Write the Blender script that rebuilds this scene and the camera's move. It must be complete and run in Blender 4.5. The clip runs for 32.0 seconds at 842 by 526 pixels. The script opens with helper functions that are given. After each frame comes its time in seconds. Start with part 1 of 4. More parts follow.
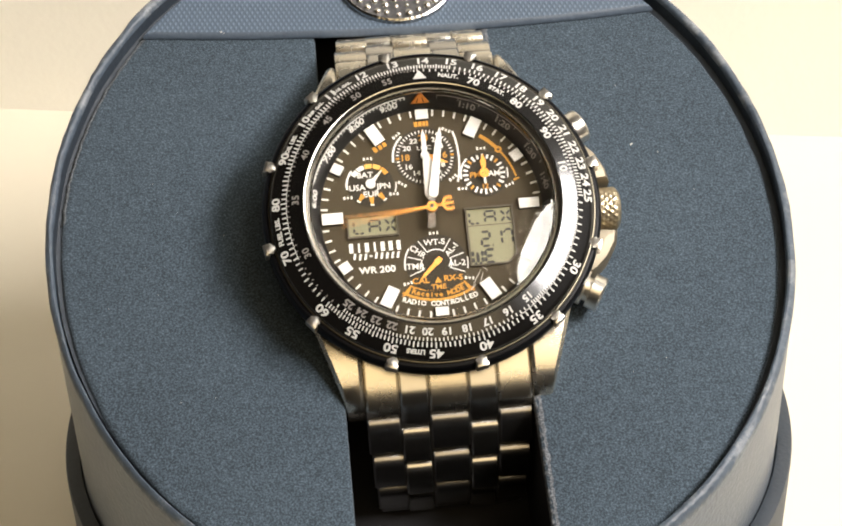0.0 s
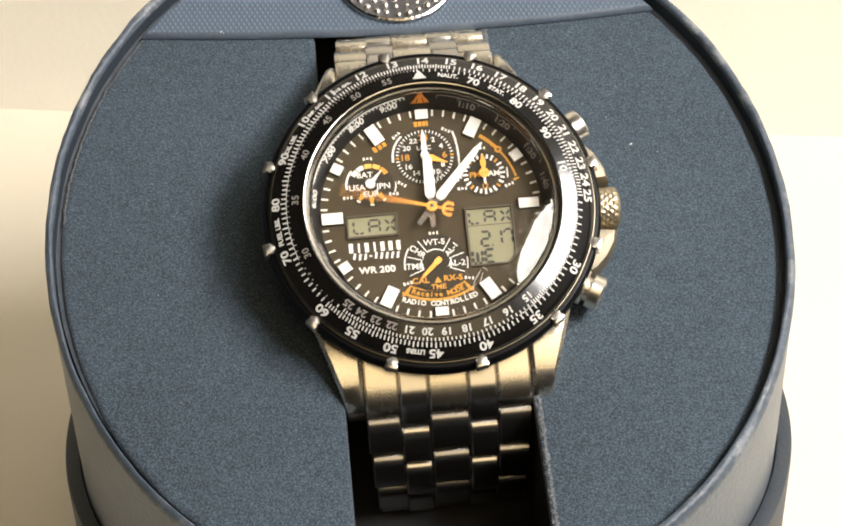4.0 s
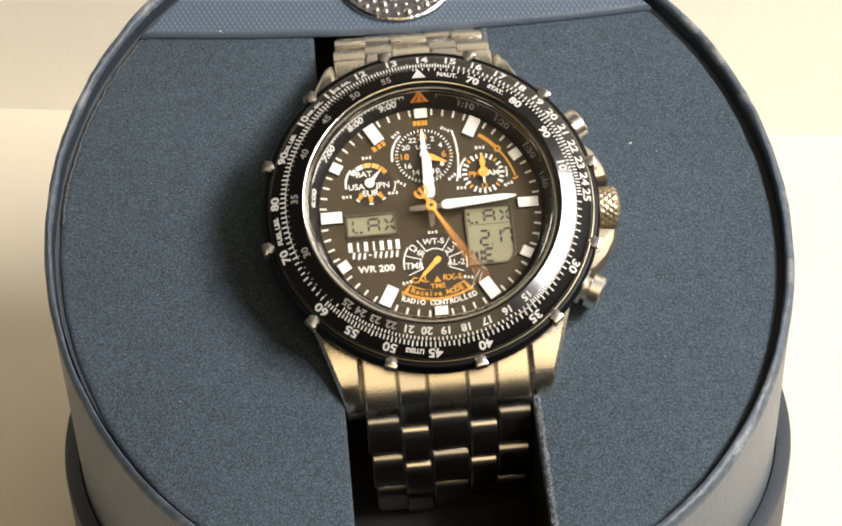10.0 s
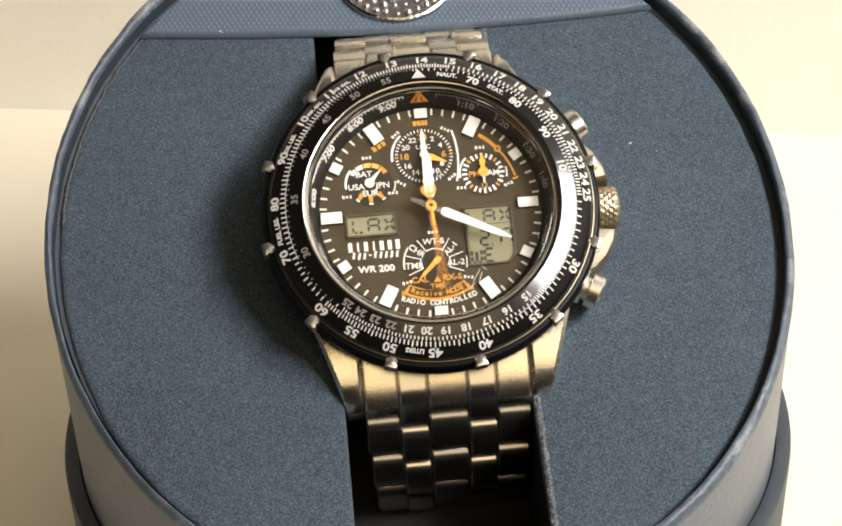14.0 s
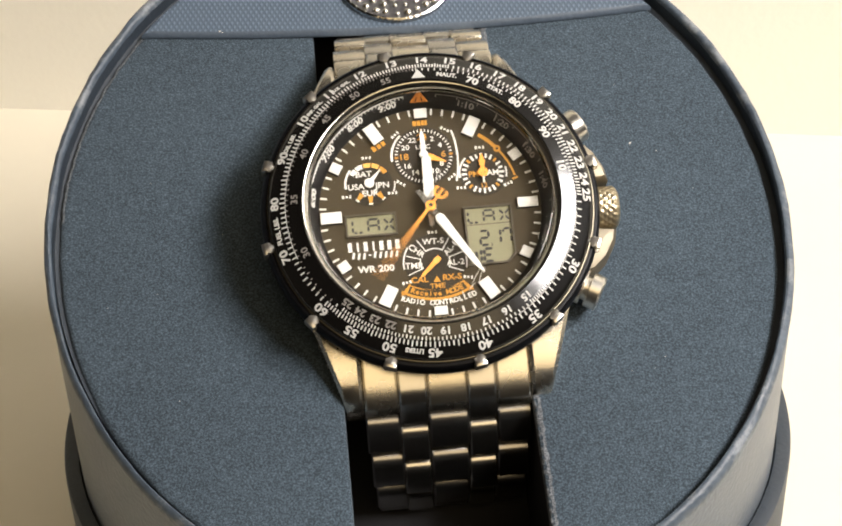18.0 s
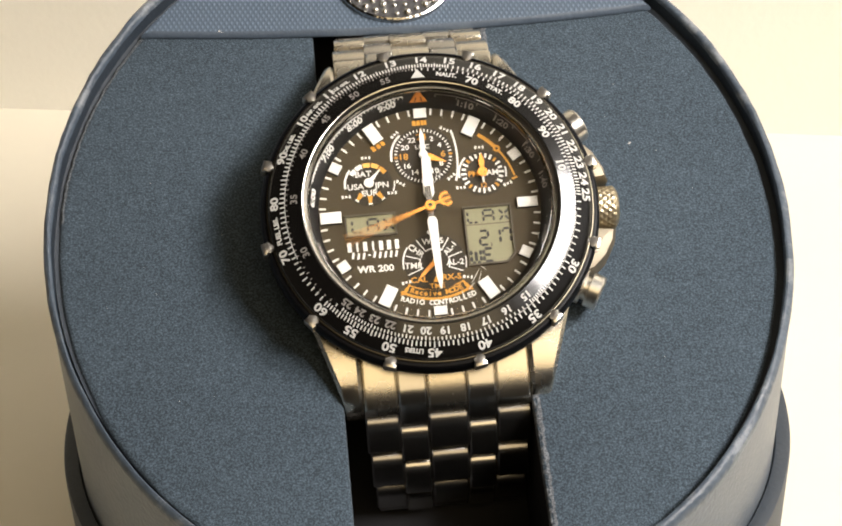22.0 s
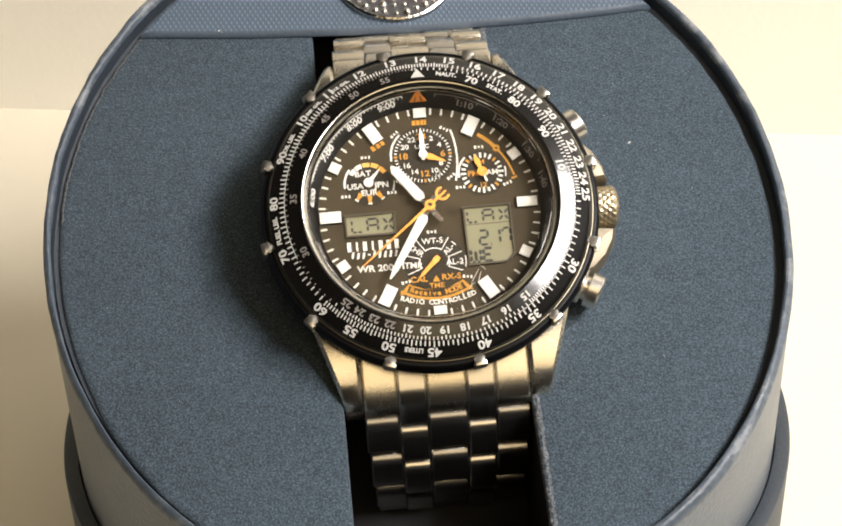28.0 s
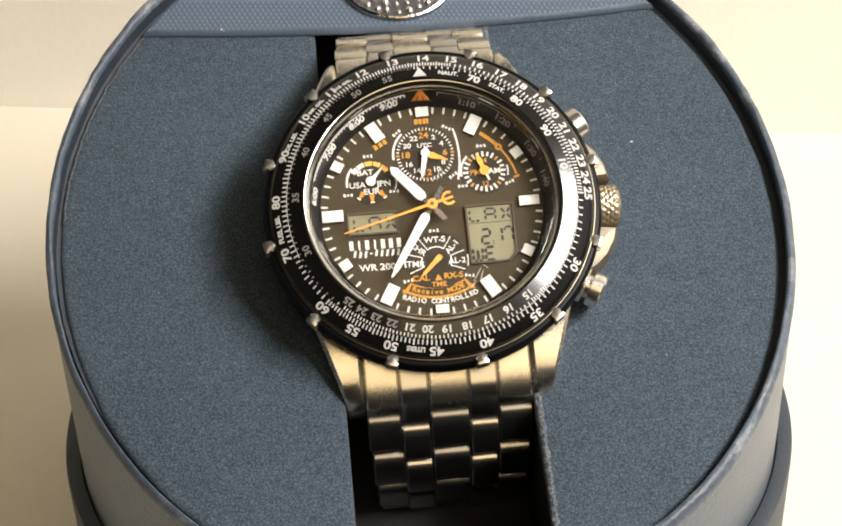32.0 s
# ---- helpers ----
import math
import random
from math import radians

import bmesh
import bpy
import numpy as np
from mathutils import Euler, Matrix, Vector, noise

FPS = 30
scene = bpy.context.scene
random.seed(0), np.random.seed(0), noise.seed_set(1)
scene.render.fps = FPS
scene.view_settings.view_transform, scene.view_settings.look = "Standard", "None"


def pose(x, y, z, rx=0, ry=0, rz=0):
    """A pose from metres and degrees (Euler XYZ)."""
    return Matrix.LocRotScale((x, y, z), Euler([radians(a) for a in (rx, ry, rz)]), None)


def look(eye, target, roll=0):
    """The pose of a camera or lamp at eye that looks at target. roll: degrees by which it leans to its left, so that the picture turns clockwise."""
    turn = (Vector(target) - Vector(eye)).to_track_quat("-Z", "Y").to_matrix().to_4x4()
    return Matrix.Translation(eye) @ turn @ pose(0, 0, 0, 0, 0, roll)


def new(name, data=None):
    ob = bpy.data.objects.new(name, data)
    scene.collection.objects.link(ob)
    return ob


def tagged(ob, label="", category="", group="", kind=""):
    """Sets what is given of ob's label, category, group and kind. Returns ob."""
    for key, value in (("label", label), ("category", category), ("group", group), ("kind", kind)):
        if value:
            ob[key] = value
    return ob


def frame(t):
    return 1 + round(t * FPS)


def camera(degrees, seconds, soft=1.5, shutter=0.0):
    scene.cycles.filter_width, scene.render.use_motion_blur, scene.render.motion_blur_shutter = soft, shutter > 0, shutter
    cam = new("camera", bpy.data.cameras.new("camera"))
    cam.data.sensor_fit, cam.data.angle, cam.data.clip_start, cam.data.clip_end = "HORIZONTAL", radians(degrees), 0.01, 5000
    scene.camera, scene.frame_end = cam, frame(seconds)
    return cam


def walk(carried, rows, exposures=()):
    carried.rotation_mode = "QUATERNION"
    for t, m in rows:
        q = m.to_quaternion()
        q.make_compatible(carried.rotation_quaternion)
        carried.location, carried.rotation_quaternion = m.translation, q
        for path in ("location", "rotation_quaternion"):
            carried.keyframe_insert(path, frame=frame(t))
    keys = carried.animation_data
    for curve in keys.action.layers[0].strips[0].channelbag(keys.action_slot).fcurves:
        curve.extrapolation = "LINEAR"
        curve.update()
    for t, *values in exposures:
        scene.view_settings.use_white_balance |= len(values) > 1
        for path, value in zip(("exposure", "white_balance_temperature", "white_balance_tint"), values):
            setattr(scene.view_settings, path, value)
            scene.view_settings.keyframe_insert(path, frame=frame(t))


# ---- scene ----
cam = camera(27.95, 32.0, soft=1.9, shutter=0.6)
EYE, AIM = (-0.00009, -0.19924, 0.13544), (-0.00009, -0.01244, 0.0)
PX = 0.0000733          # metres at the aim for one unit of drift


def drift(dx, dy):
    """The camera's pose when its aim has drifted sideways by dx and up by dy."""
    a = Vector(AIM) + Vector((-dx * PX, dy * PX * 0.587, dy * PX * 0.81))
    return look(EYE, a, -1.96)


walk(cam, [
    (0.0, drift(1.6, 1.6)), (3.0, drift(1.4, 1.5)), (6.0, drift(0.9, 1.2)), (8.5, drift(0.2, 0.1)),
    (11.0, drift(0, 0)), (17.0, drift(-0.4, 0)), (20.0, drift(-1.1, -0.2)), (23.0, drift(-1.5, -0.3)),
    (28.0, drift(-1.9, -0.9)), (30.0, drift(-2.0, -1.0)), (30.9, drift(-1.6, -1.2)), (31.5, drift(0.6, -1.2)),
    (32.0, drift(2.2, -3.0))], exposures=[(0.0, 0.06), (7.0, 0.05), (9.0, 0.03), (32.0, 0.05)])

# ---- light ----
world = bpy.data.worlds.new("room_light")
world.use_nodes = True
scene.world = world
world.node_tree.nodes["Background"].inputs["Color"].default_value = (1.0, 0.86, 0.68, 1)
world.node_tree.nodes["Background"].inputs["Strength"].default_value = 0.004
lamp = new("desk_lamp_light", bpy.data.lights.new("desk_lamp_light", "AREA"))
lamp.data.shape, lamp.data.size, lamp.data.size_y = "RECTANGLE", 0.54, 0.17
lamp.data.energy, lamp.data.color = 13.6, (1.0, 0.942, 0.90)
lamp.matrix_world = look((0.592, -0.283, 0.699), (0, 0, 0)) @ Matrix.Rotation(radians(15), 4, "Z")
# Unseen warm fill, added in front for gold glints on the steel.
front_fill = new("warm_front_fill", bpy.data.lights.new("warm_front_fill", "AREA"))
front_fill.data.shape, front_fill.data.size, front_fill.data.size_y = "RECTANGLE", 0.80, 0.72
front_fill.data.energy, front_fill.data.color = 3.6, (1.0, 0.76, 0.44)
front_fill.matrix_world = look((0.20, -1.08, 1.08), (0, 0, 0))

# ---- materials ----


def nodes_of(name):
    m = bpy.data.materials.new(name)
    m.use_nodes = True
    return m, m.node_tree.nodes, m.node_tree.links, m.node_tree.nodes["Principled BSDF"]


def mat(name, base, rough=0.5, metal=0.0, grain=0.0, size=1.0, bump=0.0, rough_var=0.0, stain=0.0, sheen=0.0, coat=0.0, aniso=0.0,
        spec=0.5):
    """A surface with fine grain (size in mm), stains ten times as wide, and relief."""
    m, n, l, b = nodes_of(name)
    b.inputs["Base Color"].default_value = (*base, 1)
    b.inputs["Roughness"].default_value, b.inputs["Metallic"].default_value = rough, metal
    b.inputs["Coat Weight"].default_value, b.inputs["Sheen Weight"].default_value = coat, sheen
    b.inputs["Anisotropic"].default_value, b.inputs["Specular IOR Level"].default_value = aniso, spec
    if sheen:
        b.inputs["Sheen Roughness"].default_value = 0.5
    tc = n.new("ShaderNodeTexCoord")
    fine = n.new("ShaderNodeTexNoise")
    fine.inputs["Scale"].default_value, fine.inputs["Detail"].default_value = 1000 / size, 2
    wide = n.new("ShaderNodeTexNoise")
    wide.inputs["Scale"].default_value, wide.inputs["Detail"].default_value = 90 / size, 3
    l.new(tc.outputs["Object"], fine.inputs["Vector"])
    l.new(tc.outputs["Object"], wide.inputs["Vector"])
    if grain or stain:
        add = n.new("ShaderNodeMath")
        add.operation = "MULTIPLY_ADD"
        add.inputs[1].default_value = 2 * grain
        l.new(fine.outputs["Fac"], add.inputs[0])
        two = n.new("ShaderNodeMath")
        two.operation = "MULTIPLY_ADD"
        two.inputs[1].default_value, two.inputs[2].default_value = 2 * stain, 1 - grain - stain
        l.new(wide.outputs["Fac"], two.inputs[0])
        l.new(two.outputs[0], add.inputs[2])
        mix = n.new("ShaderNodeVectorMath")
        mix.operation = "SCALE"
        mix.inputs[0].default_value = base
        l.new(add.outputs[0], mix.inputs["Scale"])
        l.new(mix.outputs[0], b.inputs["Base Color"])
    if rough_var:
        r = n.new("ShaderNodeMath")
        r.operation = "MULTIPLY_ADD"
        r.inputs[1].default_value, r.inputs[2].default_value = 2 * rough_var, rough - rough_var
        l.new(wide.outputs["Fac"], r.inputs[0])
        l.new(r.outputs[0], b.inputs["Roughness"])
    if bump:
        bp = n.new("ShaderNodeBump")
        bp.inputs["Strength"].default_value, bp.inputs["Distance"].default_value = bump, size * 0.0004
        l.new(fine.outputs["Fac"], bp.inputs["Height"])
        l.new(bp.outputs["Normal"], b.inputs["Normal"])
    return m


def suede(name, base):
    """Napped cloth: light and dark fibre ends in clumps, over a soft mottling."""
    m, n, l, b = nodes_of(name)
    tc = n.new("ShaderNodeTexCoord")
    noises = []
    for scale, detail in ((3900, 2), (700, 2), (45, 2)):
        t = n.new("ShaderNodeTexNoise")
        t.inputs["Scale"].default_value, t.inputs["Detail"].default_value = scale, detail
        l.new(tc.outputs["Object"], t.inputs["Vector"])
        noises.append(t)
    tips = n.new("ShaderNodeMapRange")
    tips.inputs["From Min"].default_value, tips.inputs["From Max"].default_value = 0.42, 0.72
    tips.inputs["To Min"].default_value, tips.inputs["To Max"].default_value = 0.5, 1.93
    l.new(noises[0].outputs["Fac"], tips.inputs["Value"])
    total = tips
    for t, w in zip(noises[1:], (0.5, 0.4)):
        k = n.new("ShaderNodeMath")
        k.operation = "MULTIPLY_ADD"
        k.inputs[1].default_value = w
        l.new(t.outputs["Fac"], k.inputs[0])
        l.new(total.outputs[0], k.inputs[2])
        total = k
    mix = n.new("ShaderNodeVectorMath")
    mix.operation = "SCALE"
    mix.inputs[0].default_value = base
    l.new(total.outputs[0], mix.inputs["Scale"])
    l.new(mix.outputs[0], b.inputs["Base Color"])
    b.inputs["Roughness"].default_value, b.inputs["Sheen Weight"].default_value = 0.95, 0.1
    b.inputs["Specular IOR Level"].default_value = 0.15
    bp = n.new("ShaderNodeBump")
    bp.inputs["Strength"].default_value, bp.inputs["Distance"].default_value = 0.35, 0.0003
    l.new(noises[0].outputs["Fac"], bp.inputs["Height"])
    l.new(bp.outputs["Normal"], b.inputs["Normal"])
    return m


def weave(name, base):
    """Leatherette stamped with rows of small bumps."""
    m, n, l, b = nodes_of(name)
    tc = n.new("ShaderNodeTexCoord")
    turn = n.new("ShaderNodeMapping")
    turn.inputs["Scale"].default_value, turn.inputs["Rotation"].default_value = (1250, 760, 1), (0, 0, radians(45))
    l.new(tc.outputs["Object"], turn.inputs["Vector"])
    waves = []
    for axis in ("X", "Y"):
        w = n.new("ShaderNodeTexWave")
        w.bands_direction = axis
        w.inputs["Scale"].default_value, w.inputs["Distortion"].default_value = 0.444, 0.6
        w.inputs["Detail Scale"].default_value = 2
        l.new(turn.outputs["Vector"], w.inputs["Vector"])
        waves.append(w)
    mul = n.new("ShaderNodeMath")
    mul.operation = "MULTIPLY"
    l.new(waves[0].outputs["Fac"], mul.inputs[0])
    l.new(waves[1].outputs["Fac"], mul.inputs[1])
    ramp = n.new("ShaderNodeMixRGB")
    ramp.inputs[1].default_value = (*[c * 0.84 for c in base], 1)
    ramp.inputs[2].default_value = (*[c * 1.35 for c in base], 1)
    l.new(mul.outputs[0], ramp.inputs[0])
    l.new(ramp.outputs[0], b.inputs["Base Color"])
    b.inputs["Roughness"].default_value = 0.5
    bp = n.new("ShaderNodeBump")
    bp.inputs["Strength"].default_value, bp.inputs["Distance"].default_value = 0.55, 0.00012
    l.new(mul.outputs[0], bp.inputs["Height"])
    l.new(bp.outputs["Normal"], b.inputs["Normal"])
    return m


M_TABLE = mat("white_laminate", (0.84, 0.78, 0.645), 0.45, size=3, stain=0.02, grain=0.01, rough_var=0.1)
M_WALL = mat("cream_paint", (0.95, 0.92, 0.825), 0.7, size=2, stain=0.02, bump=0.1)
# Dark base colour stands for the unlit room and cuts bounce light.
M_ROOM = mat("unlit_room_tone", (0.062, 0.056, 0.046), 0.8, size=20, stain=0.1)
M_PAPER = mat("blue_box_paper", (0.115, 0.135, 0.160), 0.38, size=0.7, grain=0.16, stain=0.12, bump=0.35, rough_var=0.1)
M_EDGE = mat("worn_blue_paper_edge", (0.075, 0.098, 0.128), 0.45, size=1.1, grain=0.3, stain=0.25, bump=0.5, rough_var=0.12)


def scuff(m, pale, scale, low, high):
    """Rub the colour of a material through to a pale layer in ragged patches."""
    n, l, b = m.node_tree.nodes, m.node_tree.links, m.node_tree.nodes["Principled BSDF"]
    tc, t, k, mix = n.new("ShaderNodeTexCoord"), n.new("ShaderNodeTexNoise"), n.new("ShaderNodeMapRange"), n.new("ShaderNodeMixRGB")
    t.inputs["Scale"].default_value, t.inputs["Detail"].default_value, t.inputs["Roughness"].default_value = scale, 8, 0.7
    k.inputs["From Min"].default_value, k.inputs["From Max"].default_value = low, high
    l.new(tc.outputs["Object"], t.inputs["Vector"])
    l.new(t.outputs["Fac"], k.inputs["Value"])
    l.new(k.outputs["Result"], mix.inputs[0])
    l.new(b.inputs["Base Color"].links[0].from_socket, mix.inputs[1])
    mix.inputs[2].default_value = (*pale, 1)
    l.new(mix.outputs[0], b.inputs["Base Color"])


scuff(M_EDGE, (0.27, 0.29, 0.31), 150, 0.52, 0.70)
M_BAND = mat("smooth_blue_paper", (0.085, 0.112, 0.15), 0.42, size=0.7, grain=0.16, stain=0.12, bump=0.35, rough_var=0.1)
# Dark blue paper, deepened in colour for shade inside and beside the box.
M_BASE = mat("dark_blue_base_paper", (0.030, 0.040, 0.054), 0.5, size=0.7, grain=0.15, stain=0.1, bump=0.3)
M_PAD = suede("blue_grey_suede", (0.0445, 0.0607, 0.0775))
M_NAP = suede("pale_nap", (0.125, 0.135, 0.15))
M_CUT = suede("cut_suede_edge", (0.085, 0.095, 0.105))
M_WEAVE = weave("stamped_blue_leatherette", (0.10, 0.138, 0.19))
M_BLACK = mat("matte_black", (0.013, 0.013, 0.015), 0.9, size=0.5, grain=0.2)
M_STEEL = mat("brushed_steel", (0.74, 0.69, 0.59), 0.27, 1.0, size=0.25, grain=0.08, stain=0.02, bump=0.05, rough_var=0.02)
# Same steel, darkened by colour for the dark room the front links mirror.
M_SHADED_LINK = mat("shaded_brushed_steel", (0.38, 0.37, 0.355), 0.28, 1.0, size=0.25, grain=0.1, stain=0.03, bump=0.05, rough_var=0.02)
M_POLISH = mat("polished_steel", (0.56, 0.54, 0.50), 0.25, 1.0, size=0.6, stain=0.01, rough_var=0.01)
M_STUD = mat("bright_satin_steel", (0.64, 0.61, 0.56), 0.28, 1.0, size=0.3, grain=0.05)
M_RING = mat("dark_polished_steel", (0.56, 0.54, 0.49), 0.17, 1.0, size=0.6, stain=0.04, rough_var=0.04)
M_BEZEL = mat("black_plated_steel", (0.005, 0.005, 0.006), 0.32, 0.0, size=0.4, grain=0.1, bump=0.05, spec=0.10)
M_INSERT = mat("glossy_black_enamel", (0.005, 0.0045, 0.004), 0.22, 0.0, size=0.5, grain=0.1, bump=0.02, rough_var=0.04, spec=0.36, coat=0.6)
M_INSERT.node_tree.nodes["Principled BSDF"].inputs["Coat IOR"].default_value = 1.6
M_INSERT.node_tree.nodes["Principled BSDF"].inputs["Coat Roughness"].default_value = 0.13
M_DIAL = mat("taupe_dial_lacquer", (0.048, 0.0375, 0.0215), 0.55, 0.0, size=0.25, grain=0.05, stain=0.04, spec=0.12)
M_SUB = mat("dark_subdial_lacquer", (0.028, 0.023, 0.016), 0.5, 0.0, size=0.2, grain=0.08, spec=0.15)
M_REHAUT = mat("black_flange", (0.008, 0.0075, 0.007), 0.32, size=0.3, grain=0.1, spec=0.3)
M_LUME = mat("white_luminous_paint", (0.585, 0.58, 0.545), 0.55, size=0.15, grain=0.02, stain=0.02)
M_PRINT = mat("white_print", (0.63, 0.625, 0.59), 0.6, size=0.1, grain=0.03)
M_GREY = mat("grey_print", (0.24, 0.22, 0.20), 0.6, size=0.1, grain=0.05)
M_ORANGE = mat("orange_print", (0.47, 0.215, 0.011), 0.55, size=0.1, grain=0.04)
M_RUST = mat("deep_orange_paint", (0.40, 0.135, 0.012), 0.5, size=0.1, grain=0.04)
M_AMBER = mat("amber_print", (0.62, 0.36, 0.07), 0.55, size=0.1, grain=0.04)
M_HAND = mat("orange_lacquer_hand", (0.78, 0.32, 0.045), 0.4, size=0.2, grain=0.03)
M_LCD = mat("olive_lcd_glass", (0.205, 0.198, 0.125), 0.25, size=0.2, stain=0.03, grain=0.02)
M_SEG = mat("dark_lcd_segment", (0.010, 0.011, 0.010), 0.4, size=0.1, grain=0.05)
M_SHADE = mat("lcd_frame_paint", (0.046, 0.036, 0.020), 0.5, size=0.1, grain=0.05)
M_LINE = mat("worn_gilt_edge", (0.13, 0.115, 0.085), 0.35, 1.0, size=0.5, grain=0.2, stain=0.2)
M_FOIL = mat("thin_silver_border", (0.42, 0.42, 0.41), 0.13, 1.0, size=0.8, grain=0.3, stain=0.3, bump=0.5)
M_SILVER = mat("stamped_silver_foil", (0.70, 0.69, 0.66), 0.26, 1.0, size=0.5, stain=0.05, bump=0.1)

M_PLATE = mat("dark_stamped_metal", (0.20, 0.20, 0.21), 0.35, 0.8, size=0.5, grain=0.3, stain=0.2, bump=0.6)
M_PUSH = mat("pale_polished_steel", (0.84, 0.80, 0.72), 0.30, 1.0, size=0.4, stain=0.04, rough_var=0.05)
M_CROWN = mat("gold_toned_satin_steel", (0.64, 0.55, 0.39), 0.38, 1.0, size=0.3, grain=0.08, bump=0.05)
M_SATIN = mat("satin_guard_steel", (0.33, 0.29, 0.22), 0.58, 1.0, size=0.3, grain=0.06, bump=0.05)

M_STREAK = mat("pale_glass_streak", (0.42, 0.41, 0.38), 0.6, size=0.1, grain=0.2)
M_GLASS, _n, _l, _b = nodes_of("clear_crystal")
_b.inputs["Base Color"].default_value = (0.99, 0.985, 0.97, 1)
_b.inputs["Roughness"].default_value, _b.inputs["Transmission Weight"].default_value = 0.0, 1.0
_b.inputs["IOR"].default_value = 2.0

# Glow of the unseen panel, added for the white reflections on the watch.
M_GLOW, _n, _l, _b = nodes_of("panel_glow")
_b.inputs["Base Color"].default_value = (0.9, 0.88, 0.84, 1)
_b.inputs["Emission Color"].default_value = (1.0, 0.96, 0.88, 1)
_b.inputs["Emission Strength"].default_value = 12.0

# ---- mesh helpers (all in millimetres, turned to metres when linked) ----
MM = Matrix.Scale(0.001, 4)


def part(name, bm, material, parent=None, label="", m=None, smooth=35):
    """Link a bmesh drawn in millimetres as one mesh object, under its thing or part."""
    bmesh.ops.recalc_face_normals(bm, faces=bm.faces)
    bm.transform(MM)
    me = bpy.data.meshes.new(name)
    bm.to_mesh(me)
    bm.free()
    me.materials.append(material)
    if smooth:
        me.shade_smooth()
        me.set_sharp_from_angle(angle=radians(smooth))
    ob = new(name, me)
    if parent:
        ob.parent = parent
    if m is not None:
        ob.matrix_basis = m
    if label:
        ob["label"] = label
    return ob


def share(name, mesh, parent, m):
    """One more object on a mesh that is already there."""
    ob = new(name, mesh)
    ob.parent, ob.matrix_basis = parent, m
    return ob


def at(x, y, z, rx=0, ry=0, rz=0):
    return pose(x / 1000, y / 1000, z / 1000, rx, ry, rz)


def loft(loops, closed=True, caps=False, bm=None):
    """Skin rows of points; each row is a closed loop."""
    bm = bm or bmesh.new()
    rows = [[bm.verts.new(p) for p in loop] for loop in loops]
    n = len(rows[0])
    for a, b in zip(rows, rows[1:]):
        for i in range(n if closed else n - 1):
            bm.faces.new((a[i], a[(i + 1) % n], b[(i + 1) % n], b[i]))
    if caps:
        bm.faces.new(rows[0][::-1])
        bm.faces.new(rows[-1])
    return bm


def lathe(profile, seg=128, full=True, bm=None):
    """Turn (r, z) points about z; full closes the profile into a ring."""
    loops = [[(r * math.cos(math.tau * i / seg), r * math.sin(math.tau * i / seg), z) for i in range(seg)] for r, z in profile]
    if full:
        loops.append(loops[0])
    bm = loft(loops, bm=bm)
    bmesh.ops.remove_doubles(bm, verts=bm.verts, dist=1e-5)
    return bm


def disc(r, z0, z1, seg=64, edge=0.05):
    return loft([[(q * math.cos(math.tau * i / seg), q * math.sin(math.tau * i / seg), z) for i in range(seg)]
                 for q, z in ((r, z0), (r, z1 - edge), (r - edge, z1))], caps=True)


def prism(outline, z0, z1, bevel=0.0, bm=None):
    """A plate with that outline, its top edge bevelled."""
    bm = bm or bmesh.new()
    lo = [bm.verts.new((x, y, z0)) for x, y in outline]
    hi = [bm.verts.new((x, y, z1)) for x, y in outline]
    n = len(outline)
    bm.faces.new(lo[::-1])
    top = bm.faces.new(hi)
    for i in range(n):
        bm.faces.new((lo[i], lo[(i + 1) % n], hi[(i + 1) % n], hi[i]))
    if bevel:
        bmesh.ops.bevel(bm, geom=list(top.edges), offset=bevel, segments=2, affect="EDGES", profile=0.5)
    return bm


def block(w, d, h, bevel=0.0, cx=0, cy=0, z0=0):
    return prism([(cx - w / 2, cy - d / 2), (cx + w / 2, cy - d / 2), (cx + w / 2, cy + d / 2), (cx - w / 2, cy + d / 2)], z0, z0 + h, bevel)


def polar(r, a):
    """A place on the dial: radius, and degrees clockwise from twelve."""
    return r * math.sin(radians(a)), r * math.cos(radians(a))


def arc(r0, r1, a0, a1, z0, z1, cx=0, cy=0, bm=None):
    """A bent bar between two radii, from angle a0 to a1."""
    k = max(2, int(abs(a1 - a0) / 5))
    pts = [polar(r1, a0 + (a1 - a0) * i / k) for i in range(k + 1)] + [polar(r0, a1 - (a1 - a0) * i / k) for i in range(k + 1)]
    bm = bm or bmesh.new()
    lo = [bm.verts.new((x + cx, y + cy, z0)) for x, y in pts]
    hi = [bm.verts.new((x + cx, y + cy, z1)) for x, y in pts]
    n = len(pts)
    for i in range(n):
        bm.faces.new((lo[i], lo[(i + 1) % n], hi[(i + 1) % n], hi[i]))
    for i in range(k):
        bm.faces.new((hi[i], hi[i + 1], hi[n - 2 - i], hi[n - 1 - i]))
    return bm


